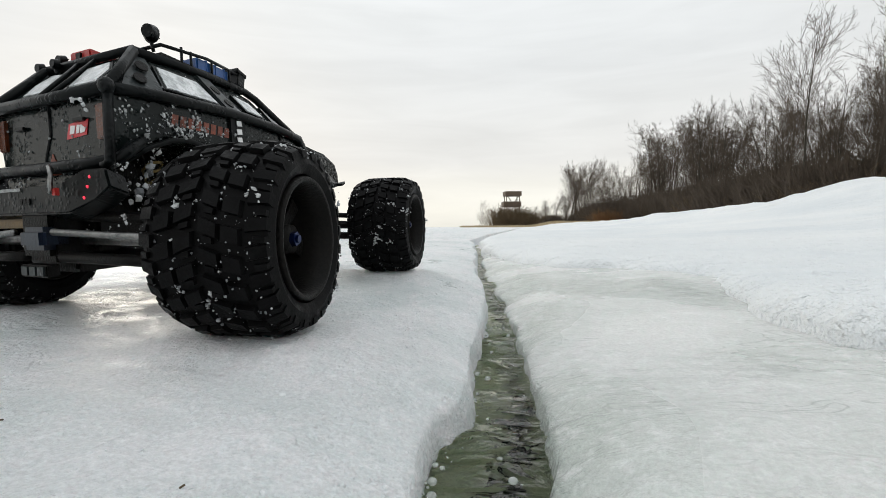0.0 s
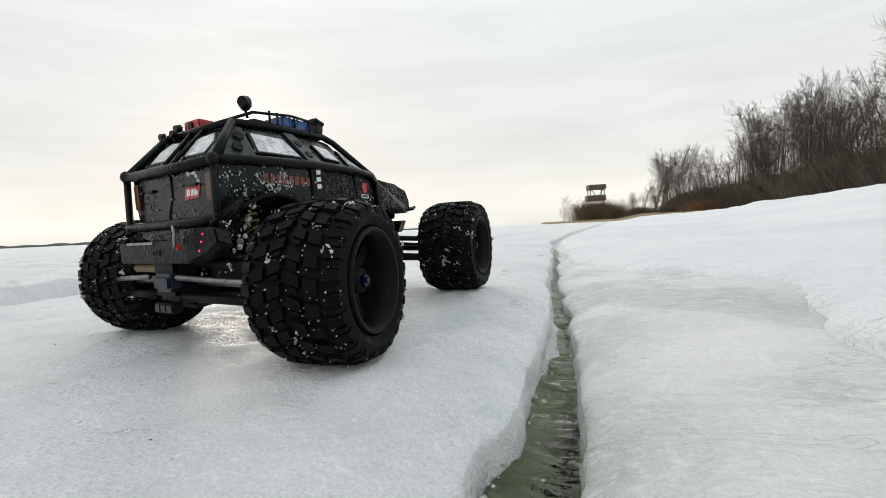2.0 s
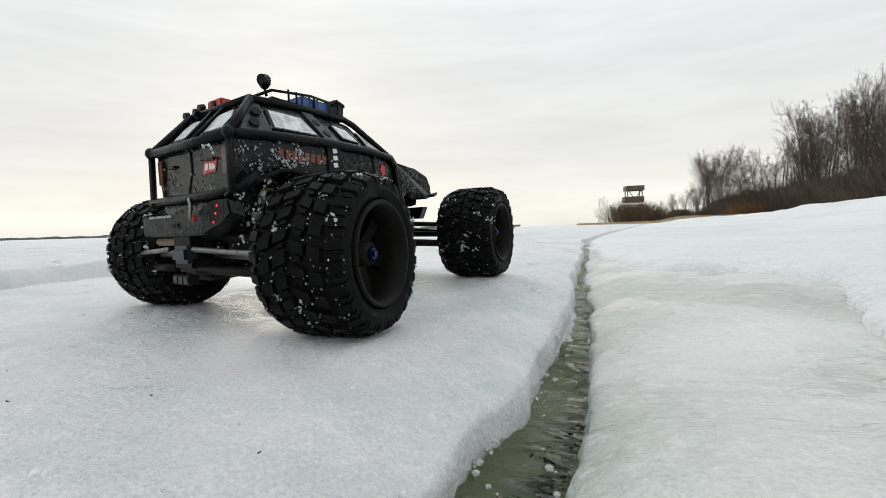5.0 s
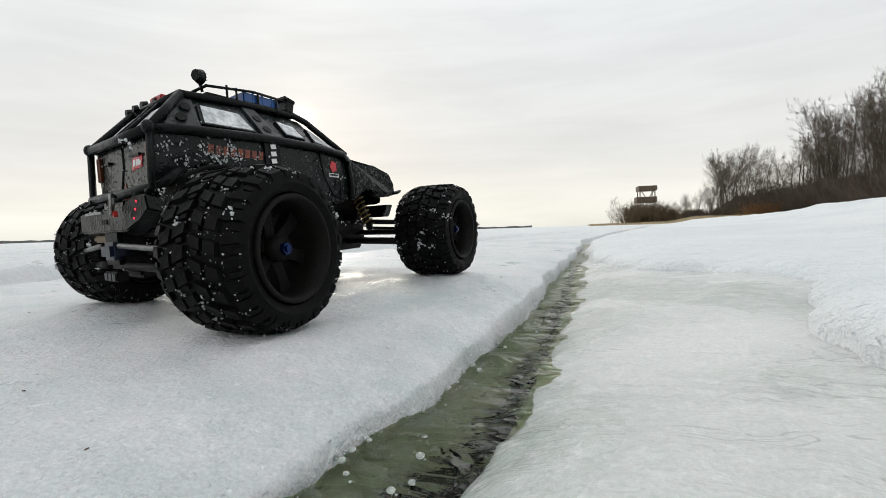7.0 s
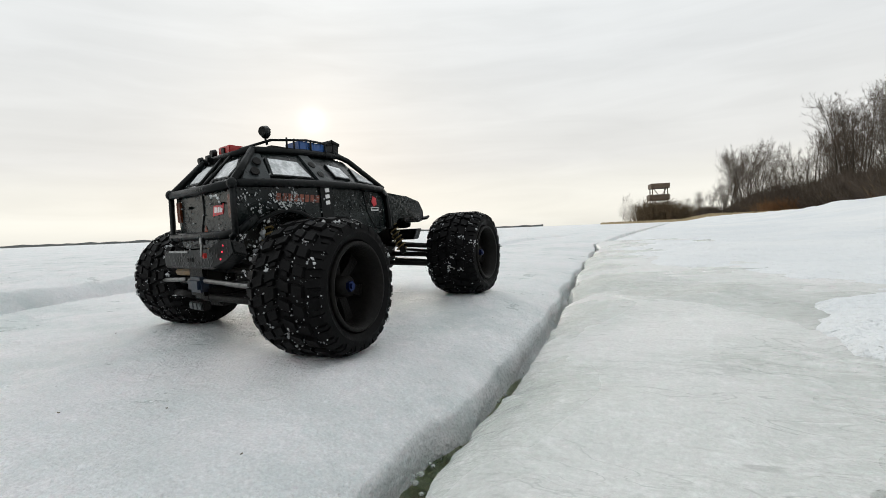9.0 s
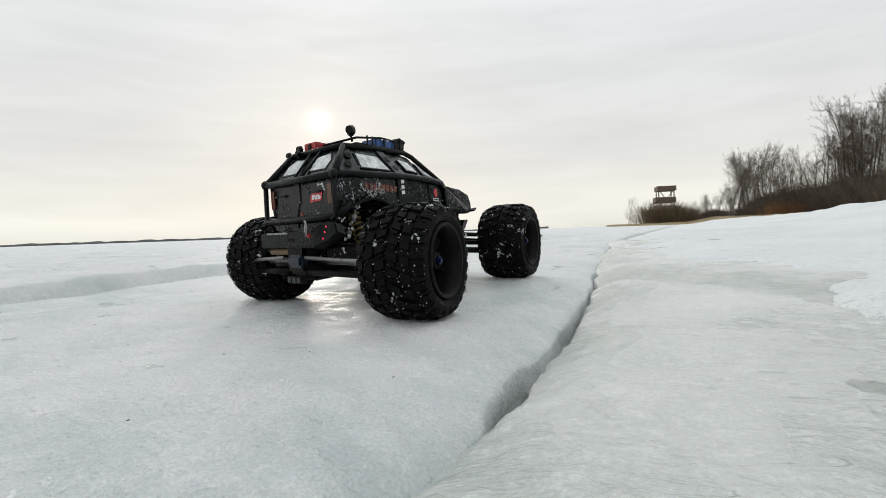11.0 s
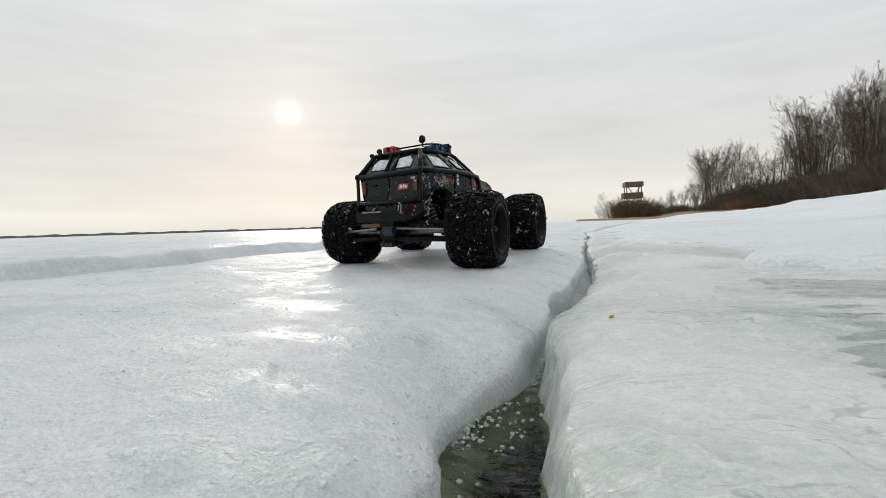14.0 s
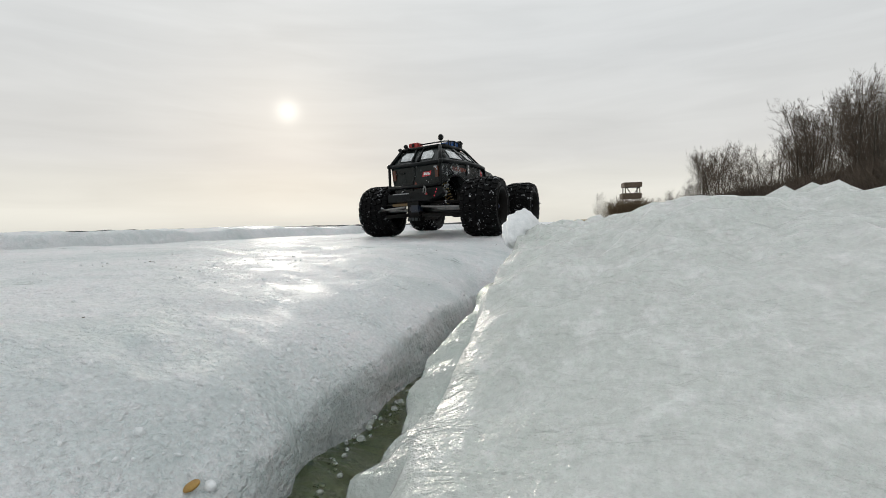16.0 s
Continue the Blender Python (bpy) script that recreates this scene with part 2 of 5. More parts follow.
RIGHT_EDGE = [(-60, 0.75), (-2.5, 0.55), (-1.5, 0.49), (-1.3, 0.460), (-1.18, 0.452), (-1.08, 0.450), (-1.0, 0.444), (-0.9, 0.434), (-0.8, 0.419), (-0.72, 0.405), (-0.65, 0.388), (-0.58, 0.370), (-0.5, 0.374), (-0.4, 0.380),
              (-0.3, 0.375), (-0.2, 0.372), (-0.1, 0.363), (0.04, 0.349), (0.25, 0.327), (0.5, 0.292), (0.8, 0.250), (1.3, 0.200), (2.0, 0.13), (3.0, 0.0)]


def left_edge(y):
    return curve_at(LEFT_EDGE, y) + 0.004 * bumps(3, y, 9.0, 3.0) + 0.003 * bumps(5, y, 40.0, 4.0)


def right_edge(y):
    return curve_at(RIGHT_EDGE, y) + 0.004 * bumps(9, y, 8.0, 7.0) + 0.003 * bumps(2, y, 38.0, 9.0)


# where the car stands and how it is set on its wheels
CAR_AT = pose(-0.006, 0.0, 0.006, 1.8, -0.7, 1.0)
SKEW, SKEW_X = 0.20, 0.17   # axles sheared so the wheels line up in the camera's view
BODY_SKEW, BODY_X = 0.30, 0.07   # body sheared further, also to fit the camera's view
TYRE_R, TYRE_W, BASE, TRACK = 0.0715, 0.088, 0.390, 0.341
MID = -0.016


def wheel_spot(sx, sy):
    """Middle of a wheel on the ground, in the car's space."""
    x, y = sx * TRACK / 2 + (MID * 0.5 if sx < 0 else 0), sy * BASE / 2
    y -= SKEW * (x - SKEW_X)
    # the rear left wheel is shifted further to fit the camera's view
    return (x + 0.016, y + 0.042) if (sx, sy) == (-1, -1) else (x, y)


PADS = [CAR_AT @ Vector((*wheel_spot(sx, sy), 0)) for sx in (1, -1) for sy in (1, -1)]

RIM_DROP = [(-3, 0.05), (-1.2, 0.045), (-0.95, 0.030), (-0.71, 0.058), (-0.55, 0.036), (-0.3, 0.028), (0.3, 0.018), (3.0, 0.01)]


def sheet_height(u, x, y):
    """Top of the ice sheet, u metres from its edge."""
    near = max(0.0, 1 - abs(y) / 8) * max(0.0, 1 - u / 8)
    z = 0.010 * bumps(x, y, 2.2, 1.0, 3) * near + 0.0035 * bumps(x, y, 12.0, 2.0) * near
    z += 0.0015 * bumps(x, y, 45.0, 5.0) * max(0.0, 1 - u / 1.2)
    z -= curve_at(RIM_DROP, y) * math.exp(-u / 0.055)
    z -= 0.022 * math.exp(-((y + 1.5) / 0.5) ** 2) * math.exp(-u / 0.5)
    # the ice rises a little under the car's front wheels
    r2 = (x * x + (y - 0.02) ** 2) / 0.42**2
    if r2 < 9:
        z += (0.004 + 0.0314 * y + 0.012 * x) / (1 + r2**3)
    # the wheels have settled two millimetres into the surface
    for pad in PADS:
        d = math.hypot(x - pad.x, (y - pad.y) * 1.3) / 0.085
        if d < 2:
            k = 1 / (1 + d**6)
            z += (pad.z + 0.002 + 0.0012 * bumps(x, y, 45.0, 5.0) - z) * k
    # the edge of the next plate, well to the side of the car
    step = (-0.76 + 0.10 * bumps(y, 2, 0.9, 8.0, 2) + 0.02 * bumps(y, 4, 6.0, 8.0) - x) / 0.035
    fade = max(0.0, 1 - abs(y) / 9)
    if step > -1.2:
        k = max(0.0, min(1.0, step))
        z += fade * (0.036 * k * k * (3 - 2 * k) - 0.022 * math.exp(-((step + 0.25) / 0.25) ** 2) + 0.010 * k * bumps(x, y, 7.0, 61.0, 3))
    return z


def make_sheet():
    ys = steps((-60, -8, 8), (-8, -2.2, 20), (-2.2, -1.35, 50), (-1.35, -0.1, 250), (-0.1, 0.6, 90), (0.6, 2.0, 70), (2, 8, 50), (8, 60, 30), (60, 3000, 24))
    us, u, du = [], 0.0, 0.005
    while u < 3500:
        us.append(u)
        u += 0.007 if 0.95 < u < 1.30 else du
        du *= 1.0 if 0.95 < u < 1.30 else 1.024 if u < 1.5 else 1.16
    walls = (-0.004, -0.012, -0.024, -0.036, -0.05, -0.07, -0.085, -0.10, -0.14, -0.30)
    verts, faces = [], []
    row = len(walls) + len(us)
    for y in ys:
        e = left_edge(y)
        z0 = sheet_height(0.0, e, y)
        for w in reversed(walls):
            lip = 0.005 * bumps(y, w * 4, 16.0, 6.0)
            shelf = max(0.0, min(1.0, (-w - 0.036) / 0.03)) * max(0.0, 1 - max(0.0, -w - 0.07) / 0.12)
            shelf *= 0.030 + 0.024 * bumps(y, 7, 5.0, 11.0) + 0.009 * bumps(y, w * 9, 30.0, 12.0)
            verts.append((e + 0.003 * min(1.0, -w / 0.012) + lip * min(1.0, -w / 0.02) + max(-0.01, shelf) - 1.6 * max(0.0, -w - 0.085), y, z0 + w))
        for u in us:
            verts.append((e - u, y, sheet_height(u, e - u, y)))
    for j in range(len(ys) - 1):
        for i in range(row - 1):
            a = j * row + i
            faces.append((a, a + row, a + row + 1, a + 1))
    ob = mesh_of("ground", verts, faces, ICE)
    return tagged(ob, "flat grey-white lake ice with a melted rough surface", "ice", kind="structure")


def floe_height(u, x, y):
    z = 0.012 * bumps(x, y, 2.6, 21.0, 3) + 0.004 * bumps(x, y, 13.0, 22.0) + 0.0012 * bumps(x, y, 50.0, 23.0)
    z -= 0.016 * math.exp(-u / 0.03)
    crest = math.exp(-((y + 0.98) / 0.13) ** 2)
    z += 0.020 * crest * (0.85 + 0.28 * math.exp(-((x - 0.66) / 0.12) ** 2)) + 0.008 * crest * bumps(x, y, 13.0, 25.0) - 0.012 * crest * abs(bumps(x, y, 26.0, 26.0)) + 0.0045 * crest * bumps(x, y, 110.0, 27.0, 2) + 0.010 * crest * bumps(x * 1.0, y * 0.3, 22.0, 28.0, 3) * min(1.0, u / 0.08)
    if y < -1.0:
        z -= 0.10 * min(1.0, (-1.0 - y) / 0.28) ** 1.3 * max(0.0, min(1.0, (y + 2.2) / 0.6))
    return z


FLOE_EAST, FLOE_NORTH, FLOE_SOUTH = 0.60, 3.0, -3.0


def make_rim(ob):
    """Clear melted ledge of ice under the floe's edge where the crack widens."""
    verts, faces, n = [], [], 12
    ys = steps((-1.24, -1.02, 70))
    for y in ys:
        e = right_edge(y)
        z0 = floe_height(0.0, e, y) - 0.022 - 0.008 * bumps(y, 2, 14.0, 52.0)
        fade = max(0.0, min(1.0, (y + 1.24) / 0.03, (-1.02 - y) / 0.03)) ** 0.5
        reach = (0.020 + 0.016 * bumps(y, 4, 11.0, 51.0) + 0.005 * bumps(y, 4, 45.0, 53.0)) * fade
        for i in range(n + 1):
            a = math.pi * (i / n - 0.5)
            x = e + 0.012 - (0.012 + max(0.0, reach)) * math.cos(a)
            lump = 0.004 * bumps(x, y, 60.0, 54.0, 3)
            verts.append((x, y, z0 - 0.013 * math.sin(a) + lump))
    for j in range(len(ys) - 1):
        for i in range(n):
            a = j * (n + 1) + i
            faces.append((a, a + n + 1, a + n + 2, a + 1))
    rim = mesh_of("ice_rim", verts, faces, CLEAR_ICE)
    rim.parent = ob
    rim["label"] = "clear melted ledge of ice"


def make_lump(ob):
    """A rounded white tongue of ice that hangs over the crack from the floe's ridge."""
    bm = bmesh.new()
    bmesh.ops.create_icosphere(bm, subdivisions=5, radius=1.0)
    for v in bm.verts:
        d = v.co.normalized()
        k = 1 + 0.16 * bumps(d.x * 1.2 + d.z, d.y * 1.2, 1.4, 71.0, 3) + 0.05 * bumps(d.x + d.z * 0.7, d.y - d.z * 0.5, 6.0, 72.0, 3)
        south = max(0.0, -d.y)
        v.co = Vector((0.439 + d.x * k * (0.0105 + 0.002 * south), -0.965 + d.y * k * 0.032, 0.002 + d.z * k * 0.013 - 0.010 * south ** 2))
    lump = finish("ice_lump", bm, GRAIN)
    lump.parent = ob
    lump["label"] = "rounded white tongue of ice over the crack"


def make_melt(ob):
    """Shallow rippled melt water lying in the hollows of the floe."""
    ys, xs = steps((-0.93, -0.28, 420)), steps((0.50, 0.95, 110))
    verts, faces, row = [], [], len(xs)
    for y in ys:
        for x in xs:
            warp = bumps(x, y, 5.0, 81.0, 2)
            z = 0.0015 * math.sin(y * 210 + 14 * warp + 20 * x) * (0.6 + 0.6 * warp) + 0.0006 * bumps(x * 0.6, y, 70.0, 82.0, 2)
            rim = min(1.0, (x - 0.50) / 0.10, (0.95 - x) / 0.05, (y + 0.93) / 0.08, (-0.28 - y) / 0.10)
            verts.append((x, y, 0.0065 + z - 0.03 * (1 - rim) ** 2))
    for j in range(len(ys) - 1):
        for i in range(row - 1):
            a = j * row + i
            faces.append((a, a + 1, a + row + 1, a + row))
    film = mesh_of("melt_water", verts, faces, MELT)
    film.parent = ob
    film["label"] = "shallow rippled melt water"


def make_floe():
    ys = steps((FLOE_SOUTH, -1.35, 40), (-1.35, -1.12, 50), (-1.12, -0.82, 110), (-0.82, -0.1, 144), (-0.1, 0.6, 90), (0.6, FLOE_NORTH, 90))
    us, u, du = [], 0.0, 0.005
    while u < FLOE_EAST:
        us.append(u)
        u += du
        du *= 1.03
    walls = (-0.003, -0.010, -0.022, -0.04, -0.07, -0.085, -0.11, -0.14, -0.30)
    verts, faces = [], []
    row = len(walls) + len(us)
    for y in ys:
        e = right_edge(y)
        z0 = floe_height(0.0, e, y)
        for w in reversed(walls):
            shelf = max(0.0, min(1.0, (-w - 0.03) / 0.04)) * (0.010 + 0.018 * bumps(y, 5, 6.0, 15.0))
            verts.append((e - 0.005 * min(1.0, -w / 0.012) + 0.006 * bumps(y, w * 4, 14.0, 16.0) * min(1.0, -w / 0.02) - max(-0.01, shelf) + 1.6 * max(0.0, -w - 0.085), y, z0 + w))
        for u in us:
            verts.append((e + u, y, floe_height(u, e + u, y)))
    for j in range(len(ys) - 1):
        for i in range(row - 1):
            a = j * row + i
            faces.append((a, a + 1, a + row + 1, a + row))
    ob = mesh_of("ice_floe", verts, faces, WET_ICE)
    make_rim(ob)
    make_lump(ob)
    make_melt(ob)
    return tagged(ob, "wet pale floe of lake ice rocking beside an open crack", "ice floe")


def bank_height(x, y):
    """Snow behind the floe: a low shelf, then the heaped bank along the shore."""
    z = 0.008 + 0.022 * min(1.0, max(0.3, x)) * bumps(x, y, 0.9, 31.0) + 0.012 * bumps(x, y, 2.6, 39.0) + 0.007 * bumps(x, y, 7.0, 32.0)
    ridge = 5.8 + 0.7 * bumps(y, 3, 0.15, 33.0)
    top = curve_at([(-20, 0.9), (6, 0.76), (11, 0.54), (22, 0.37), (60, 0.50), (120, 0.8), (200, 0.5)], y)
    d = x - ridge
    rise = math.exp(-(d / 2.6) ** 2) if d < 0 else 0.82 + 0.18 * math.exp(-(d / 4.0) ** 2)
    rough = bumps(x, y, 0.7, 34.0) * 0.12 + bumps(x, y, 2.4, 35.0) * 0.05
    return z + rise * (top + rough * min(1.0, abs(x) / 4))


def snow_edge(y):
    """Where the snow begins over the floe."""
    return curve_at([(-60, 0.55), (-3.2, 0.42), (-2.8, 0.42), (-2.3, 0.90), (-1.2, 0.95), (-0.4, 0.88), (-0.15, 0.69), (-0.07, 0.62), (0.03, 0.615), (0.16, 0.645), (0.4, 0.69), (0.57, 0.58), (0.77, 0.42), (0.95, 0.32), (1.3, 0.25), (2.0, 0.16), (3.0, 0.04), (3000, 0.04)], y) + 0.03 * bumps(y, 1, 3.5, 36.0) + 0.01 * bumps(y, 1, 18.0, 37.0)


def make_snow():
    ys = steps((-60, -6, 12), (-6, -1, 30), (-1, 3, 130), (3, 12, 90), (12, 40, 90), (40, 130, 90), (130, 600, 30), (600, 3000, 8))
    us, u, du = [], 0.0, 0.02
    while u < 2500:
        us.append(u)
        u += du
        du *= 1.045 if u < 14 else 1.12
    verts, faces, row = [], [], len(us) + 1
    for y in ys:
        e = snow_edge(y)
        verts.append((e - 0.01, y, -0.12))
        for u in us:
            x = e + u
            verts.append((x, y, bank_height(x, y) - 0.02 * math.exp(-u / 0.02) - 0.018 * math.exp(-u / 0.14)))
    for j in range(len(ys) - 1):
        for i in range(row - 1):
            a = j * row + i
            faces.append((a, a + 1, a + row + 1, a + row))
    ob = mesh_of("snow_ground", verts, faces, SNOW)
    return tagged(ob, "old white snow heaped into a low bank along the shore", "snow", kind="structure")


def make_water():
    ys = steps((-2.9, -1.35, 60), (-1.35, 0.8, 640), (0.8, 3, 60))
    xs = steps((-0.20, -0.09, 4), (-0.09, 0.09, 30), (0.09, 0.40, 5))
    verts, faces, row = [], [], len(xs)
    for y in ys:
        mid = (curve_at(LEFT_EDGE, y) + curve_at(RIGHT_EDGE, y)) / 2
        for x in xs:
            warp = bumps(x * 1.5, y, 7.0, 42.0, 2)
            z = 0.0028 * math.sin(y * 46 + 4 * warp) + 0.0009 * math.sin(y * 330 + 16 * warp + 25 * x) * (0.6 + warp) + 0.0018 * bumps(x * 1.4, y, 24.0, 41.0, 3)
            verts.append((mid + x, y, z))
    for j in range(len(ys) - 1):
        for i in range(row - 1):
            a = j * row + i
            faces.append((a, a + 1, a + row + 1, a + row))
    ob = mesh_of("water", verts, faces, WATER)
    return tagged(ob, "dark green rippling lake water in the crack", "water")


def make_deep():
    bm = bmesh.new()
    vs = [bm.verts.new(p) for p in ((-0.3, -3.2, -0.42), (1.4, -3.2, -0.42), (0.9, 3.2, -0.42), (-0.8, 3.2, -0.42))]
    bm.faces.new(vs)
    ob = finish("deep_water", bm, DEEP)
    return tagged(ob, "black-green depth of the lake under the ice", "water", kind="structure")


def make_foam(water):
    """Bubbles and slush grains along the water's edges."""
    rnd = random.Random(31)
    bm = bmesh.new()

    def bubble(x, y, r):
        bmesh.ops.create_icosphere(bm, subdivisions=2 if r > 0.0016 else 1, radius=r, matrix=Matrix.Translation((x, y, 0.0012)) @ Matrix.Diagonal((1, 1, 0.7, 1)))

    for _ in range(620):
        y = rnd.uniform(-1.30, -0.52) if rnd.random() < 0.75 else rnd.uniform(-0.5, 0.35)
        side = rnd.random()
        e = left_edge(y) + 0.004 if side < 0.75 else right_edge(y) - 0.002
        spread = abs(rnd.gauss(0, 0.008 if y > -0.9 else 0.005))
        bubble(e + (spread if side < 0.75 else -spread), y, 0.0006 + 0.0022 * rnd.random() ** 3)
    for _ in range(160):
        y = rnd.uniform(-0.75, -0.5)
        bubble(left_edge(y) + rnd.uniform(0.0, 0.05), y, 0.0007 + 0.002 * rnd.random() ** 2)
    ob = finish("foam", bm, FOAM)
    ob.parent = water
    tagged(ob, "small clear bubbles and foam at the water's edge", kind="stuff")


ground = make_sheet()
floe = make_floe()
snow = make_snow()
water = make_water()
make_deep()
make_foam(water)


def make_grains():
    rnd = random.Random(41)
    bm = bmesh.new()

    def grain(x, y, z, r):
        turn = Euler((rnd.random() * 6, rnd.random() * 6, rnd.random() * 6)).to_matrix().to_4x4()
        got = bmesh.ops.create_icosphere(bm, subdivisions=1, radius=r, matrix=Matrix.Translation((x, y, z)) @ turn @ Matrix.Diagonal((1, rnd.uniform(0.6, 1), rnd.uniform(0.4, 0.8), 1)))
        for v in got["verts"]:
            v.co += Vector((rnd.uniform(-1, 1), rnd.uniform(-1, 1), rnd.uniform(-1, 1))) * r * 0.25

    for _ in range(520):
        y = rnd.uniform(-1.25, 0.25)
        u = rnd.random() ** 1.6 * 0.45
        n = rnd.choice((1, 1, 1, 2, 5))
        for _ in range(n):
            uu, yy = max(0.004, u + rnd.gauss(0, 0.005)), y + rnd.gauss(0, 0.005)
            x = left_edge(yy) - uu
            grain(x, yy, sheet_height(uu, x, yy), 0.0006 + 0.0020 * rnd.random() ** 3)
    ob = finish("ice_grains", bm, GRAIN)
    tagged(ob, "white grains and small lumps frozen to the ice", "ice grains", kind="stuff")
    bm = bmesh.new()
    for _ in range(45):
        y = rnd.uniform(-1.2, 0.3)
        u = rnd.random() * 0.6
        x = left_edge(y) - u
        z = sheet_height(u, x, y)
        box(bm, (-0.0009, -0.0003, -0.0003), (0.0009, 0.0003, 0.0003), pose(x, y, z + 0.0003, rnd.uniform(-20, 20), rnd.uniform(-20, 20), rnd.uniform(0, 180)) @ Matrix.Scale(rnd.uniform(0.5, 1.3), 4))
    ob = finish("debris", bm, SPECK)
    tagged(ob, "tiny dark specks of bark and grit on the ice", "debris", kind="stuff")


def make_leaf(x, y, z, size, mat, label, name, parent=None):
    bm = bmesh.new()
    bmesh.ops.create_uvsphere(bm, u_segments=14, v_segments=8, radius=size, matrix=Matrix.Diagonal((1, 0.8, 0.35, 1)))
    for v in bm.verts:
        v.co.z += 0.3 * size * bumps(v.co.x, v.co.y, 150, 3.0)
    ob = finish(name, bm, mat)
    ob.matrix_basis = pose(x, y, z, 10, -15, 40)
    ob.parent = parent
    return tagged(ob, label, "leaf" if parent is None else "")


def box(bm, lo, hi, m=None):
    """An axis-aligned box in bm, from corner lo to corner hi."""
    c = [(a + b) / 2 for a, b in zip(lo, hi)]
    s = [abs(b - a) for a, b in zip(lo, hi)]
    mat = Matrix.Translation(c) @ Matrix.Diagonal((*s, 1))
    return bmesh.ops.create_cube(bm, size=1, matrix=(m @ mat) if m else mat)["verts"]


make_grains()
yl = -1.200
xl = left_edge(yl) - 0.005
make_leaf(xl, yl, sheet_height(0.005, xl, yl) + 0.0016, 0.0030, LEAF, "small yellow-brown bud scale lying on the ice", "bud_scale")
yl, ul = -0.625, 0.0
ul = 0.425 - right_edge(yl)
make_leaf(0.425, yl, floe_height(ul, 0.425, yl) + 0.0012, 0.0024, LEAF, "orange-brown scrap of leaf frozen to the floe", "leaf_scrap", floe)


# ---------------------------------------------------------------- the model truck


def droplets(a, b, rough_lo, rough_hi):
    def build(g):
        w = g.where()
        n = g.noise(w, 18.0, 5)
        cell = g.voronoi(w, 210.0)
        big = g.voronoi(w, 75.0)
        drop = g.ramp(cell, (0.18, 1.0), (0.42, 0.0))
        drop2 = g.ramp(big, (0.14, 1.0), (0.30, 0.0))
        lump = g.math("MAXIMUM", drop, drop2)
        patch = g.ramp(g.noise(w, 34.0, 3), (0.42, 0.0), (0.58, 1.0))
        lump = g.math("MULTIPLY", lump, patch)
        grime = g.noise(w, 60.0, 6, 0.7)
        col = g.mix(g.ramp(n, (0.4, 0.0), (0.62, 1.0)), (*a, 1), (*b, 1))
        col = g.mix(g.ramp(grime, (0.60, 0.0), (0.80, 0.35)), col, (0.030, 0.029, 0.026, 1))
        return col, g.bump(lump, 0.35, 0.0018, g.bump(grime, 0.08, 0.0008)), g.ramp(grime, (0.3, rough_lo), (0.7, rough_hi))

    return build


def tyre_look(g):
    w = g.where()
    n = g.noise(w, 90.0, 5, 0.7)
    f = g.noise(w, 420.0, 3, 0.6)
    col = g.mix(g.ramp(n, (0.4, 0.0), (0.75, 1.0)), (0.002, 0.002, 0.0022, 1), (0.008, 0.008, 0.0083, 1))
    return col, g.bump(f, 0.35, 0.0008), g.ramp(n, (0.35, 0.34), (0.65, 0.70))


def crumb_look(g):
    info = g.n("ShaderNodeNewGeometry").outputs["Random Per Island"]
    col = g.ramp(info, (0.0, (0.16, 0.17, 0.18)), (0.6, (0.40, 0.42, 0.43)), (1.0, (0.80, 0.82, 0.83)))
    return col, g.bump(g.noise(g.where(), 500.0, 3), 0.4, 0.001), None


def pane_look(g):
    w = g.where()
    cell = g.voronoi(w, 330.0)
    n = g.noise(w, 70.0, 5, 0.7)
    col = g.mix(g.ramp(n, (0.40, 0.0), (0.62, 1.0)), (0.40, 0.42, 0.43, 1), (0.76, 0.78, 0.79, 1))
    return col, g.bump(g.ramp(cell, (0.15, 1.0), (0.4, 0.0)), 0.7, 0.0015, g.bump(n, 0.3, 0.001)), None


TYRE = material("tyre_rubber", tyre_look, 0.5, Specular_IOR_Level=0.07)
PAINT = material("black_green_paint", droplets((0.004, 0.0065, 0.0065), (0.010, 0.014, 0.0135), 0.10, 0.32), 0.3, Specular_IOR_Level=0.22)
TRIM = material("black_plastic", droplets((0.003, 0.0038, 0.004), (0.006, 0.0075, 0.008), 0.22, 0.5), 0.4, Specular_IOR_Level=0.14)
GREY_PLATE = material("dark_grey_plate", droplets((0.018, 0.023, 0.025), (0.030, 0.037, 0.038), 0.25, 0.6), 0.4, Specular_IOR_Level=0.3)
UNDER = material("wet_black_chassis", speckled((0.003, 0.003, 0.003), (0.010, 0.009, 0.008), 70.0, 0.4, 0.002), 0.45, Specular_IOR_Level=0.1)
PANE = material("frosted_window", pane_look, 0.22)
CRUMB = material("ice_crumbs", crumb_look, 0.25, Transmission_Weight=0.25, IOR=1.31)
CLOT = material("frozen_slush", speckled((0.30, 0.31, 0.32), (0.72, 0.74, 0.75), 140.0, 0.5, 0.001), 0.25)
STEEL = material("wet_steel", speckled((0.10, 0.10, 0.10), (0.34, 0.34, 0.33), 60.0, 0.3, 0.001), 0.4, 1.0)
BRASS = material("muddy_amber_metal", speckled((0.12, 0.075, 0.03), (0.22, 0.14, 0.05), 90.0, 0.4, 0.001), 0.5)
SPRING = material("yellow_spring", speckled((0.10, 0.065, 0.012), (0.18, 0.12, 0.02), 90.0, 0.3, 0.001), 0.45)
BLUE = material("blue_plastic", speckled((0.010, 0.05, 0.18), (0.02, 0.085, 0.27), 60.0, 0.2, 0.001), 0.35)
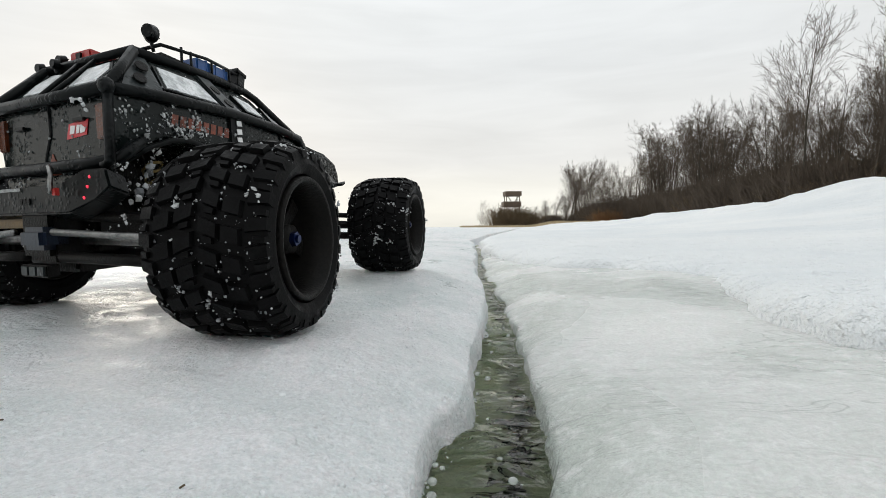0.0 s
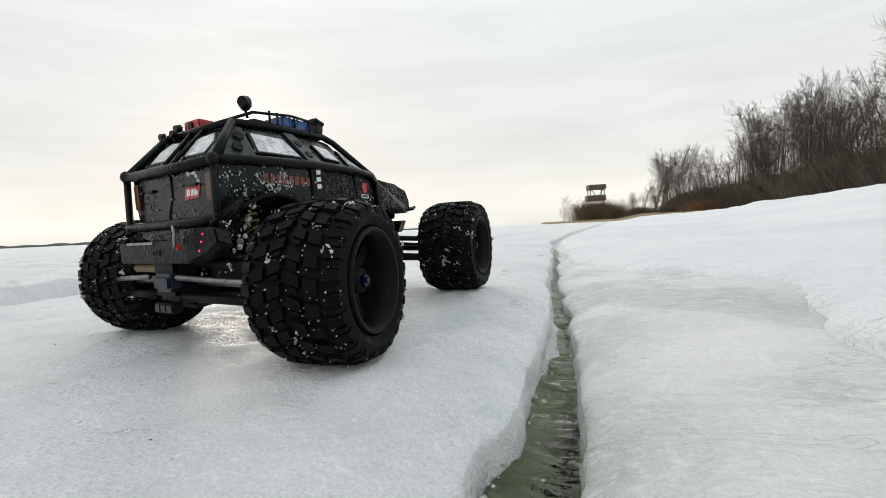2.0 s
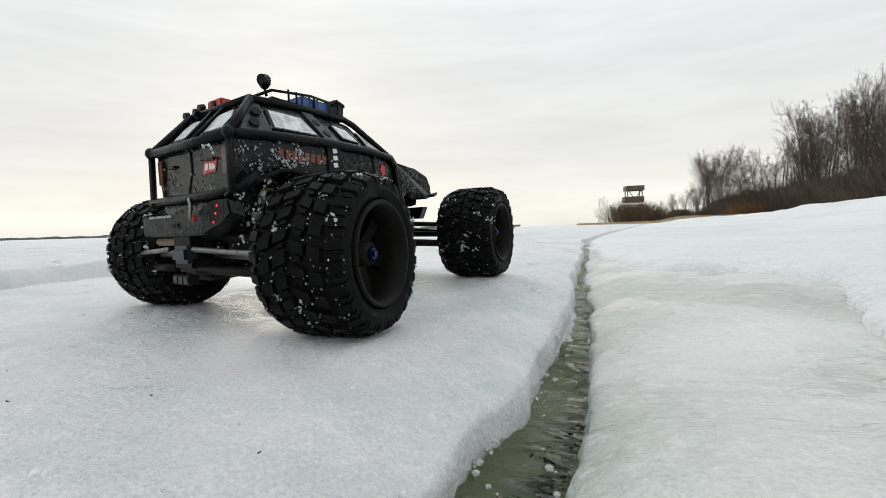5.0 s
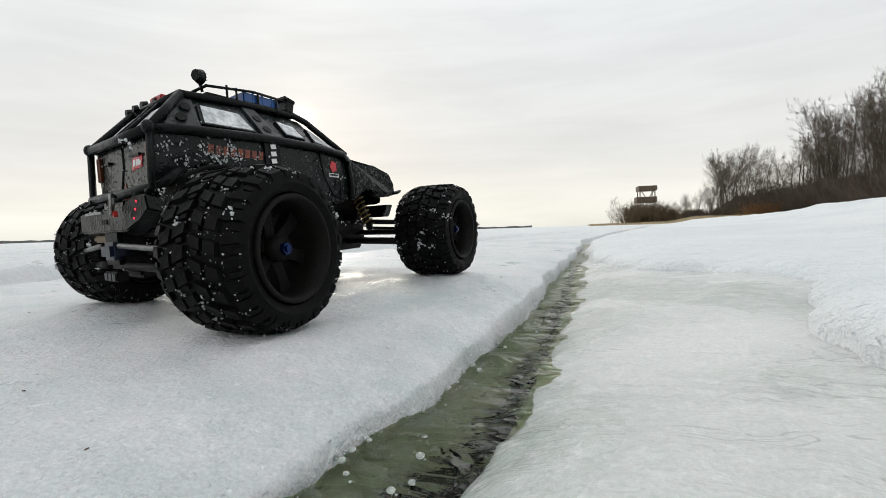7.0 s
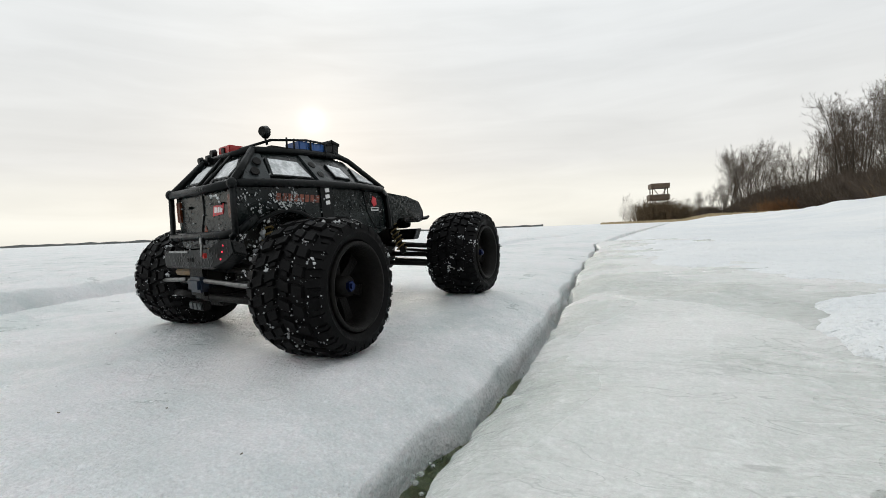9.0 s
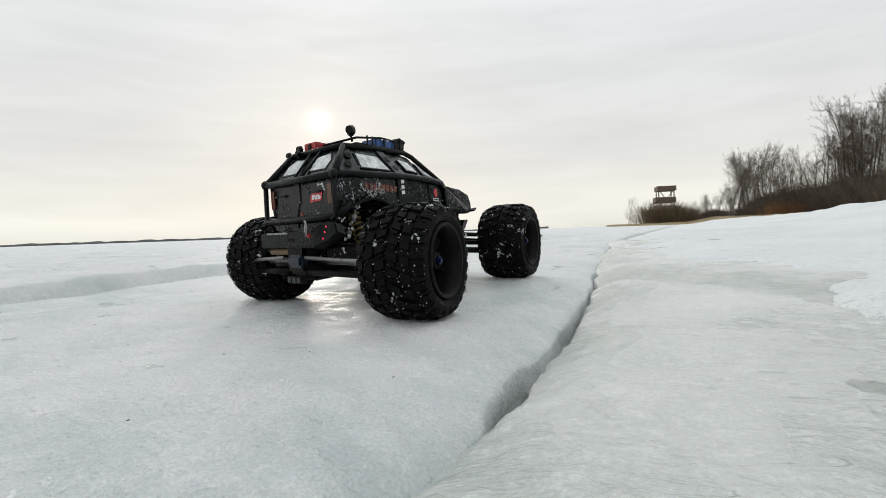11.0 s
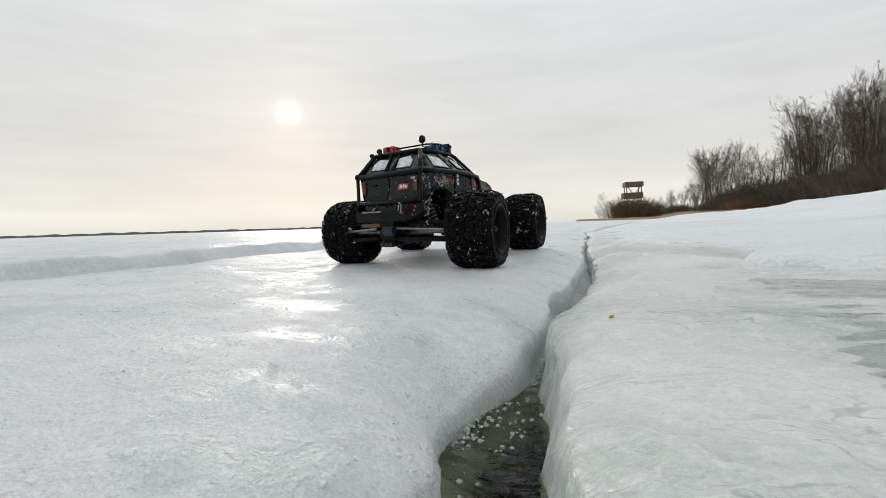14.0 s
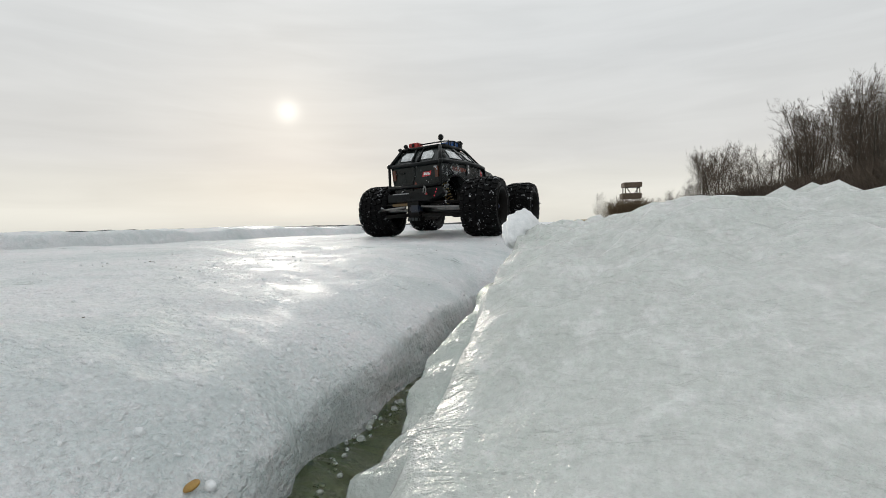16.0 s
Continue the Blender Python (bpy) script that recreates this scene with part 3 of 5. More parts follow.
NAVY = material("dark_blue_plastic", speckled((0.003, 0.006, 0.014), (0.006, 0.014, 0.032), 60.0, 0.2, 0.001), 0.4)
BLUE_METAL = material("blue_anodised_metal", speckled((0.004, 0.012, 0.06), (0.008, 0.025, 0.11), 60.0, 0.1, 0.001), 0.3, 0.8)
RED = material("red_plastic", speckled((0.30, 0.02, 0.02), (0.45, 0.04, 0.035), 60.0, 0.2, 0.001), 0.35)
STICKER_RED = material("red_sticker", speckled((0.45, 0.02, 0.03), (0.58, 0.04, 0.05), 90.0, 0.0, 0.001), 0.4)
STICKER_WHITE = material("white_sticker", speckled((0.62, 0.62, 0.62), (0.78, 0.78, 0.78), 90.0, 0.0, 0.001), 0.4)
FADED = material("faded_lettering", speckled((0.06, 0.065, 0.065), (0.42, 0.43, 0.43), 260.0, 0.0, 0.001), 0.5)
STICKER_ORANGE = material("orange_red_sticker", speckled((0.015, 0.008, 0.006), (0.30, 0.06, 0.025), 160.0, 0.0, 0.001), 0.5)
AMBER = material("amber_lens", speckled((0.05, 0.012, 0.005), (0.11, 0.028, 0.009), 200.0, 0.3, 0.001), 0.25)
LAMP_GLASS = material("lamp_lens", speckled((0.05, 0.055, 0.06), (0.14, 0.15, 0.16), 300.0, 0.4, 0.001), 0.15)


def glow_look(name, col, power):
    m = bpy.data.materials.new(name)
    m.use_nodes = True
    p = m.node_tree.nodes["Principled BSDF"]
    p.inputs["Base Color"].default_value = (*col, 1)
    p.inputs["Emission Color"].default_value = (*col, 1)
    p.inputs["Emission Strength"].default_value = power
    return m


LED = glow_look("lit_red_led", (1.0, 0.04, 0.08), 0.8)

car = new("model_truck")
car.matrix_basis = CAR_AT
tagged(car, "black radio-controlled monster truck with roll cage, crusted with ice", "toy truck")


# shears the body parts to match their outline from the camera
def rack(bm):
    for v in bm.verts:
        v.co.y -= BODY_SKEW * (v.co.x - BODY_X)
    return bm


def bit(name, bm, mat, label="", parent=None, smooth=False, bevel=0.0):
    if bevel:
        bmesh.ops.bevel(bm, geom=list(bm.edges), offset=bevel, segments=2, affect="EDGES", clamp_overlap=True)
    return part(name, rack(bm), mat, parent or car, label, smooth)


def tube_in(bm, pts, r, sides=8):
    """A round tube through the points."""
    pts = [Vector(p) for p in pts]
    rings, side = [], None
    for i, p in enumerate(pts):
        d = (pts[min(i + 1, len(pts) - 1)] - pts[max(i - 1, 0)]).normalized()
        side = d.orthogonal().normalized() if side is None else (side - d * side.dot(d)).normalized()
        up = d.cross(side)
        rings.append([bm.verts.new(p + (side * math.cos(a) + up * math.sin(a)) * r) for a in (2 * math.pi * k / sides for k in range(sides))])
    for a, b in zip(rings, rings[1:]):
        for k in range(sides):
            bm.faces.new((a[k], a[(k + 1) % sides], b[(k + 1) % sides], b[k]))
    bm.faces.new(list(reversed(rings[0])))
    bm.faces.new(rings[-1])
    return bm


def tube(name, pts, r, mat=None, label="", parent=None, sides=8):
    return bit(name, tube_in(bmesh.new(), pts, r, sides), mat or TRIM, label, parent, True)


def block(name, lo, hi, mat, label="", parent=None, bevel=0.0015, m=None):
    bm = bmesh.new()
    box(bm, lo, hi, m)
    return bit(name, bm, mat, label, parent, bevel=bevel)


def slab(name, corners, depth, mat, label="", parent=None, bevel=0.0):
    """A flat plate with the given outline, thickened against its normal."""
    bm = bmesh.new()
    c = [Vector(p) for p in corners]
    n = (c[1] - c[0]).cross(c[2] - c[0]).normalized()
    top = [bm.verts.new(p) for p in c]
    low = [bm.verts.new(p - n * depth) for p in c]
    bm.faces.new(top)
    bm.faces.new(list(reversed(low)))
    for i in range(len(c)):
        j = (i + 1) % len(c)
        bm.faces.new((top[i], low[i], low[j], top[j]))
    return bit(name, bm, mat, label, parent, bevel=bevel)


def crumbs(rnd, spots, lo, hi):
    """Jagged bits of ice at the given places."""
    bm = bmesh.new()
    for p in spots:
        s = lo + (hi - lo) * rnd.random() ** 2.5
        turn = Euler((rnd.random() * 6, rnd.random() * 6, rnd.random() * 6)).to_matrix().to_4x4()
        got = bmesh.ops.create_icosphere(bm, subdivisions=1, radius=s, matrix=Matrix.Translation(p) @ turn @ Matrix.Diagonal((1, rnd.uniform(0.5, 1), rnd.uniform(0.4, 0.9), 1)))
        for v in got["verts"]:
            v.co += Vector((rnd.uniform(-1, 1), rnd.uniform(-1, 1), rnd.uniform(-1, 1))) * s * 0.3
    return bm


# ---- wheels
def tyre_radius(f):
    """Outline of the tyre: f from -1 to 1 across its width."""
    return TYRE_R * (0.945 - 0.10 * abs(f) ** 5)


def tyre_mesh():
    bm = bmesh.new()
    n, W = 72, TYRE_W / 2
    prof = [(-0.70 * W, 0.60), (-0.93 * W, 0.66), (-1.0 * W, 0.76), (-0.97 * W, 0.85)]
    prof += [(f * W, tyre_radius(f) / TYRE_R) for f in (-0.85, -0.6, -0.3, 0, 0.3, 0.6, 0.85)]
    prof += [(0.97 * W, 0.85), (1.0 * W, 0.76), (0.93 * W, 0.66), (0.70 * W, 0.60), (0.70 * W, 0.565), (-0.70 * W, 0.565)]
    rings = []
    for i in range(n):
        a = 2 * math.pi * i / n
        rings.append([bm.verts.new((x, TYRE_R * k * math.cos(a), TYRE_R * k * math.sin(a))) for x, k in prof])
    for i in range(n):
        p, q = rings[i], rings[(i + 1) % n]
        for k in range(len(prof)):
            j = (k + 1) % len(prof)
            bm.faces.new((p[k], p[j], q[j], q[k]))

    bmesh.ops.recalc_face_normals(bm, faces=bm.faces)
    return bm


def tread_mesh():
    bm = bmesh.new()
    W = TYRE_W / 2

    def lug(f0, f1, a0, a1, slant, top=1.0, low=0.9):
        """A raised tread block over the given part of width and turn."""
        vs = []
        for h in (low, None):
            for f, a in ((f0, a0), (f1, a0 + slant), (f1, a1 + slant), (f0, a1)):
                if h is None:
                    mid_f, mid_a = (f0 + f1) / 2, (a0 + a1 + slant) / 2
                    f, a = mid_f + (f - mid_f) * 0.86, mid_a + (a - mid_a) * 0.80
                    r = (tyre_radius(f) + TYRE_R * 0.055) * top
                else:
                    r = tyre_radius(f) * 0.97
                vs.append(bm.verts.new((f * W, r * math.cos(a), r * math.sin(a))))
        b, t = vs[:4], vs[4:]
        bm.faces.new(t)
        for i in range(4):
            j = (i + 1) % 4
            bm.faces.new((b[i], b[j], t[j], t[i]))

    count = 24
    for i in range(count):
        a = 2 * math.pi * i / count
        d = 2 * math.pi / count
        for s in (-1, 1):
            o = 0 if s > 0 else d / 2
            lug(s * 0.04, s * 0.34, a + o, a + o + d * 0.58, d * 0.30)
            lug(s * 0.38, s * 0.66, a + o + d * 0.30, a + o + d * 0.95, d * 0.18)
            lug(s * 0.70, s * 1.00, a + o + d * 0.10, a + o + d * 0.66, -d * 0.10, 0.985)
            lug(s * 0.80, s * 0.97, a + o + d * 0.74, a + o + d * 1.02, 0.0, 0.975)
            lug(s * 0.10, s * 0.26, a + o + d * 0.68, a + o + d * 0.92, d * 0.1, 0.985)
    bm.normal_update()
    bmesh.ops.recalc_face_normals(bm, faces=bm.faces)
    return bm


def rim_mesh():
    bm = bmesh.new()
    R, W = TYRE_R * 0.60, TYRE_W / 2
    n = 48
    prof = [(0.95 * W, R * 1.07), (1.0 * W, R * 1.04), (0.98 * W, R * 0.97), (0.60 * W, R * 0.90), (0.1 * W, R * 0.84), (-0.7 * W, R * 0.90), (-0.95 * W, R * 1.0), (-0.95 * W, R * 1.05), (-0.6 * W, R * 0.97), (0.5 * W, R * 0.99)]
    rings = []
    for i in range(n):
        a = 2 * math.pi * i / n
        rings.append([bm.verts.new((x, r * math.cos(a), r * math.sin(a))) for x, r in prof])
    for i in range(n):
        p, q = rings[i], rings[(i + 1) % n]
        for k in range(len(prof)):
            j = (k + 1) % len(prof)
            bm.faces.new((p[k], p[j], q[j], q[k]))
    bmesh.ops.create_cone(bm, cap_ends=True, segments=20, radius1=R * 0.30, radius2=R * 0.24, depth=W * 0.5, matrix=pose(W * 0.42, 0, 0, 0, 90, 0))
    bmesh.ops.recalc_face_normals(bm, faces=bm.faces)
    return bm


def spoke_mesh():
    bm = bmesh.new()
    R, W = TYRE_R * 0.60, TYRE_W / 2
    outline = ((0.20, 0.13), (0.60, 0.12), (0.90, 0.17), (0.90, -0.17), (0.60, -0.12), (0.20, -0.13))
    top = [bm.verts.new((W * (0.46 - 0.05 * (r < 0.3)), R * s, R * r)) for r, s in outline]
    low = [bm.verts.new((W * 0.20, R * s * 0.8, R * r)) for r, s in outline]
    bm.faces.new(top)
    bm.faces.new(list(reversed(low)))
    for i in range(6):
        j = (i + 1) % 6
        bm.faces.new((top[i], low[i], low[j], top[j]))
    bmesh.ops.recalc_face_normals(bm, faces=bm.faces)
    return bm


def make_wheels():
    rnd = random.Random(3)
    tyre_me = rim_me = spoke_me = nut_me = None
    for sx, sy in ((1, -1), (-1, -1), (1, 1), (-1, 1)):
        hub = new("wheel")
        hub.parent = car
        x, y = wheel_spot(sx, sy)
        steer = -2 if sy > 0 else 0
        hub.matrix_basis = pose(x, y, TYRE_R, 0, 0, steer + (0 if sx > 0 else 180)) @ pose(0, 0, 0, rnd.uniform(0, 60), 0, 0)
        if tyre_me is None:
            tyre = part("tyre", tyre_mesh(), TYRE, hub, "chunky black off-road tyre")
            tread = tagged(part("tread", tread_mesh(), TYRE, hub, "chunky tread blocks packed with ice"), kind="stuff")
            rim = part("rim", rim_mesh(), UNDER, hub, "deep black plastic rim", True)
            spokes = [part("spoke", spoke_mesh(), UNDER, hub)]
            bm = bmesh.new()
            bmesh.ops.create_cone(bm, cap_ends=True, segments=6, radius1=0.0062, radius2=0.0055, depth=0.008, matrix=pose(TYRE_W * 0.33, 0, 0, 0, 90, 0))
            bmesh.ops.create_cone(bm, cap_ends=True, segments=16, radius1=0.0035, radius2=0.003, depth=0.012, matrix=pose(TYRE_W * 0.33, 0, 0, 0, 90, 0))
            nut = part("hub_nut", bm, BLUE_METAL, hub, "blue anodised wheel nut")
            tyre_me, rim_me, spoke_me, nut_me, tread_me = tyre.data, rim.data, spokes[0].data, nut.data, tread.data
        else:
            for nm, me in (("tyre", tyre_me), ("rim", rim_me), ("hub_nut", nut_me), ("tread", tread_me)):
                ob = tagged(new(nm, me), kind="stuff" if nm == "tread" else "")
                ob.parent = hub
        for k in range(6):
            if k or spoke_me.users > 1:
                ob = new("spoke", spoke_me)
                ob.parent = hub
                ob.matrix_basis = pose(0, 0, 0, 60 * k, 0, 0)
        # crusted ice on the tread
        spots = []
        for _ in range(560):
            a = rnd.gauss(0, 1) * 0.5 + rnd.choice((0.4, 1.5, 2.6, 3.5, 4.6, 5.6))
            f = rnd.uniform(-1.0, 1.0)
            r = tyre_radius(f) * rnd.uniform(0.985, 1.035)
            c = Vector((f * TYRE_W / 2, r * math.cos(a), r * math.sin(a)))
            spots.append(c)
            for _ in range(rnd.choice((0, 0, 1, 5))):
                spots.append(c + Vector((rnd.gauss(0, 0.002), rnd.gauss(0, 0.002), rnd.gauss(0, 0.002))))
        tagged(part("ice_crust", crumbs(rnd, spots, 0.0003, 0.0013), CRUMB, hub, "grains of ice stuck in the tread"), kind="stuff")
        clots = []
        for _ in range(46):
            a, f = rnd.uniform(0, 2 * math.pi), rnd.uniform(-1.0, 1.0)
            r = tyre_radius(f) * 1.01
            for _ in range(rnd.randint(5, 16)):
                b, g = a + rnd.gauss(0, 0.045), f + rnd.gauss(0, 0.07)
                clots.append(Vector((g * TYRE_W / 2, r * math.cos(b), r * math.sin(b))))
        tagged(part("ice_clots", crumbs(rnd, clots, 0.0006, 0.0026), CLOT, hub, "clots of frozen slush in the tread"), kind="stuff")


# ---- body shell: stations along the car with bottom, waist and roof
SHELL = [  # y, bottom z, bottom half-width, waist z, waist half-width, roof z, roof half-width
    (-0.203, 0.116, 0.070, 0.184, 0.078, 0.187, 0.075),
    (-0.186, 0.140, 0.076, 0.186, 0.082, 0.205, 0.068),
    (-0.158, 0.156, 0.090, 0.187, 0.091, 0.229, 0.058),
    (-0.112, 0.153, 0.101, 0.187, 0.100, 0.233, 0.058),
    (-0.086, 0.120, 0.106, 0.187, 0.105, 0.234, 0.058),
    (0.000, 0.116, 0.110, 0.186, 0.109, 0.235, 0.056),
    (0.022, 0.117, 0.110, 0.185, 0.109, 0.234, 0.055),
    (0.060, 0.118, 0.109, 0.184, 0.107, 0.214, 0.058),
    (0.088, 0.142, 0.105, 0.181, 0.101, 0.199, 0.062),
    (0.112, 0.152, 0.098, 0.174, 0.092, 0.186, 0.068),
    (0.160, 0.152, 0.086, 0.168, 0.080, 0.179, 0.062),
    (0.200, 0.146, 0.078, 0.158, 0.074, 0.169, 0.056),
    (0.216, 0.120, 0.070, 0.146, 0.068, 0.152, 0.052),
]


def side_at(y, z, out=0.0):
    """A point on the car's right side at y and height z."""
    for a, b in zip(SHELL, SHELL[1:]):
        if y <= b[0]:
            break
    f = max(0.0, min(1.0, (y - a[0]) / (b[0] - a[0])))
    s = [p + (q - p) * f for p, q in zip(a, b)]
    if z <= s[3]:
        k = (z - s[1]) / max(s[3] - s[1], 1e-4)
        w = s[2] + (s[4] - s[2]) * k
    else:
        k = (z - s[3]) / max(s[5] - s[3], 1e-4)
        w = s[4] + (s[6] - s[4]) * k
    return Vector((MID + w + out, y, z + out * 0.3))


def rear_at(f, z, out=0.0):
    """A point on the rear: f from -1 to 1 across, height z."""
    if z <= 0.186:
        w, y = 0.070 + 0.008 * (z - 0.116) / 0.07, -0.203
    else:
        k = (z - 0.186) / 0.043
        w, y = 0.077 - 0.019 * k, -0.203 + 0.045 * k
    return Vector((MID + f * w, y - out, z + out * 0.3))


def mirrored(points, side):
    return [Vector((p.x if side > 0 else 2 * MID - p.x, p.y, p.z)) for p in points]


def make_body():
    bm = bmesh.new()
    rings = []
    for y, zb, wb, zw, ww, zr, wr in SHELL:
        half = [(wb - 0.012, zb - 0.001), (wb, zb + 0.002), (wb + (ww - wb) * 0.5 + 0.001, (zb + zw) / 2), (ww, zw), (ww + (wr - ww) * 0.93, zw + (zr - zw) * 0.93), (wr - 0.006, zr)]
        ring = [bm.verts.new((MID + x, y, z)) for x, z in half] + [bm.verts.new((MID - x, y, z)) for x, z in reversed(half)]
        rings.append(ring)
    n = len(rings[0])
    for p, q in zip(rings, rings[1:]):
        for k in range(n):
            j = (k + 1) % n
            bm.faces.new((p[k], p[j], q[j], q[k]))
    bm.faces.new(rings[0])
    bm.faces.new(list(reversed(rings[-1])))
    bmesh.ops.recalc_face_normals(bm, faces=bm.faces)
    body = bit("body", bm, PAINT, "black-green body shell beaded with water", bevel=0.0012)

    # windows stand a hair proud of the shell, each in a raised frame
    def window(points, label="frosted pane flecked with ice"):
        c = sum(points, Vector()) / len(points)
        n = (points[1] - points[0]).cross(points[2] - points[0]).normalized()
        big = [c + (p - c) * 1.14 + n * 0.0012 for p in points]
        fr = slab("window_frame", big, 0.004, TRIM, "", body)
        slab("window", [p + n * 0.0022 for p in points], 0.002, PANE, label, body)
        return fr

    for s in (1, -1):
        for pts in (
            [side_at(-0.148, 0.198, 0.001), side_at(-0.090, 0.196, 0.001), side_at(-0.096, 0.217, 0.001), side_at(-0.143, 0.219, 0.001)],
            [side_at(-0.035, 0.200, 0.001), side_at(-0.006, 0.198, 0.001), side_at(-0.010, 0.214, 0.001), side_at(-0.035, 0.218, 0.001)],
            [side_at(0.016, 0.196, 0.001), side_at(0.066, 0.193, 0.001), side_at(0.045, 0.208, 0.001), side_at(0.022, 0.216, 0.001)],
        ):
            p = mirrored(pts, s)
            window(p if s > 0 else list(reversed(p)))
        # rear panes, five-cornered
        pts = [rear_at(0.22 * s, 0.197, 0.001), rear_at(0.70 * s, 0.197, 0.001), rear_at(0.78 * s, 0.210, 0.001), rear_at(0.66 * s, 0.220, 0.001), rear_at(0.22 * s, 0.217, 0.001)]
        window(pts if s > 0 else list(reversed(pts)))
    window([Vector((MID + x, y, z)) for x, y, z in ((0.050, 0.084, 0.203), (-0.050, 0.084, 0.203), (-0.044, 0.036, 0.229), (0.044, 0.036, 0.229))])

    # door and panel seams as raised ribs
    for pts in ([(0.07, 0.180), (0.058, 0.150), (0.052, 0.124)], [(0.012, 0.182), (0.020, 0.150), (0.038, 0.128), (0.070, 0.124)], [(-0.080, 0.182), (-0.078, 0.124)]):
        for s in (1, -1):
            tube("panel_rib", mirrored([side_at(y, z, 0.0005) for y, z in pts], s), 0.0016, TRIM, "", body, 6)
    tube("panel_rib", [rear_at(0.0, 0.184), rear_at(0.0, 0.160), rear_at(-0.12, 0.140), rear_at(-0.12, 0.120)], 0.0014, TRIM, "", body, 6)
    for f in (0.55, -0.55):
        block("door_handle", (MID + f * 0.075 - 0.007, -0.2065, 0.166), (MID + f * 0.075 + 0.007, -0.203, 0.169), TRIM, "", body, 0.0005)
    slab("hood_panel", [Vector((MID + x, y, z)) for x, y, z in ((0.045, 0.118, 0.1872), (0.040, 0.196, 0.1722), (-0.040, 0.196, 0.1722), (-0.045, 0.118, 0.1872))], 0.003, GREY_PLATE, "", body)
    block("hood_pin", (0.022, 0.150, 0.180), (0.028, 0.156, 0.191), TRIM, "", body, 0.0005)

    # tail lamps
    for s in (1, -1):
        c = rear_at(0.90 * s, 0.164, 0.001)
        block("tail_lamp", (c.x - 0.0055, c.y - 0.002, 0.150), (c.x + 0.0055, c.y + 0.004, 0.177), AMBER, "amber tail lamp", body, 0.001)
    # stickers
    c = rear_at(0.48, 0.160, 0.0007)
    y = c.y
    slab("sticker", [(c.x - 0.014, y, 0.1535), (c.x + 0.012, y, 0.1555), (c.x + 0.015, y, 0.1675), (c.x - 0.010, y, 0.1655)], 0.0005, STICKER_RED, "red sticker with white slanted strokes", body)
    for k, (a, b) in enumerate(((-0.009, -0.003), (-0.001, 0.003), (0.004, 0.010))):
        slab("sticker_stroke", [(c.x + a, y - 0.0006, 0.1572), (c.x + b, y - 0.0006, 0.1576), (c.x + b + 0.002, y - 0.0006, 0.1605 + 0.003 * (k < 2)), (c.x + a + 0.002, y - 0.0006, 0.164)], 0.0004, STICKER_WHITE, "", body)
    c = rear_at(0.02, 0.134, 0.0007)
    slab("sticker", [(c.x - 0.010, c.y, 0.126), (c.x + 0.010, c.y, 0.126), (c.x, c.y, 0.144)], 0.0005, STICKER_ORANGE, "dull red triangle sticker", body)
    for k in range(8):
        y0 = -0.152 + 0.0085 * k
        z0 = 0.173 - 0.0004 * k
        slab("lettering_bar", [side_at(y0, z0 - 0.006, 0.0012), side_at(y0 + 0.0062, z0 - 0.006, 0.0012), side_at(y0 + 0.0075, z0 + 0.003, 0.0012), side_at(y0 + 0.0013, z0 + 0.003, 0.0012)], 0.0006, STICKER_ORANGE, "worn orange-red lettering", body)
    slab("sticker", [side_at(0.030, 0.152, 0.0012), side_at(0.052, 0.152, 0.0012), side_at(0.052, 0.157, 0.0012), side_at(0.030, 0.157, 0.0012)], 0.0005, STICKER_WHITE, "small white door sticker with a dark line of letters", body)
    slab("lettering_bar", [side_at(0.032, 0.1535, 0.0018), side_at(0.050, 0.1535, 0.0018), side_at(0.050, 0.1557, 0.0018), side_at(0.032, 0.1557, 0.0018)], 0.0003, TRIM, "", body)
    disc = []
    for k in range(10):
        a = 2 * math.pi * k / 10
        rr = 0.0085 if k % 2 else 0.0065
        disc.append(side_at(0.041 + rr * math.cos(a), 0.166 + rr * math.sin(a), 0.0012))
    slab("sticker", disc, 0.0005, STICKER_RED, "round red emblem", body)
    return body


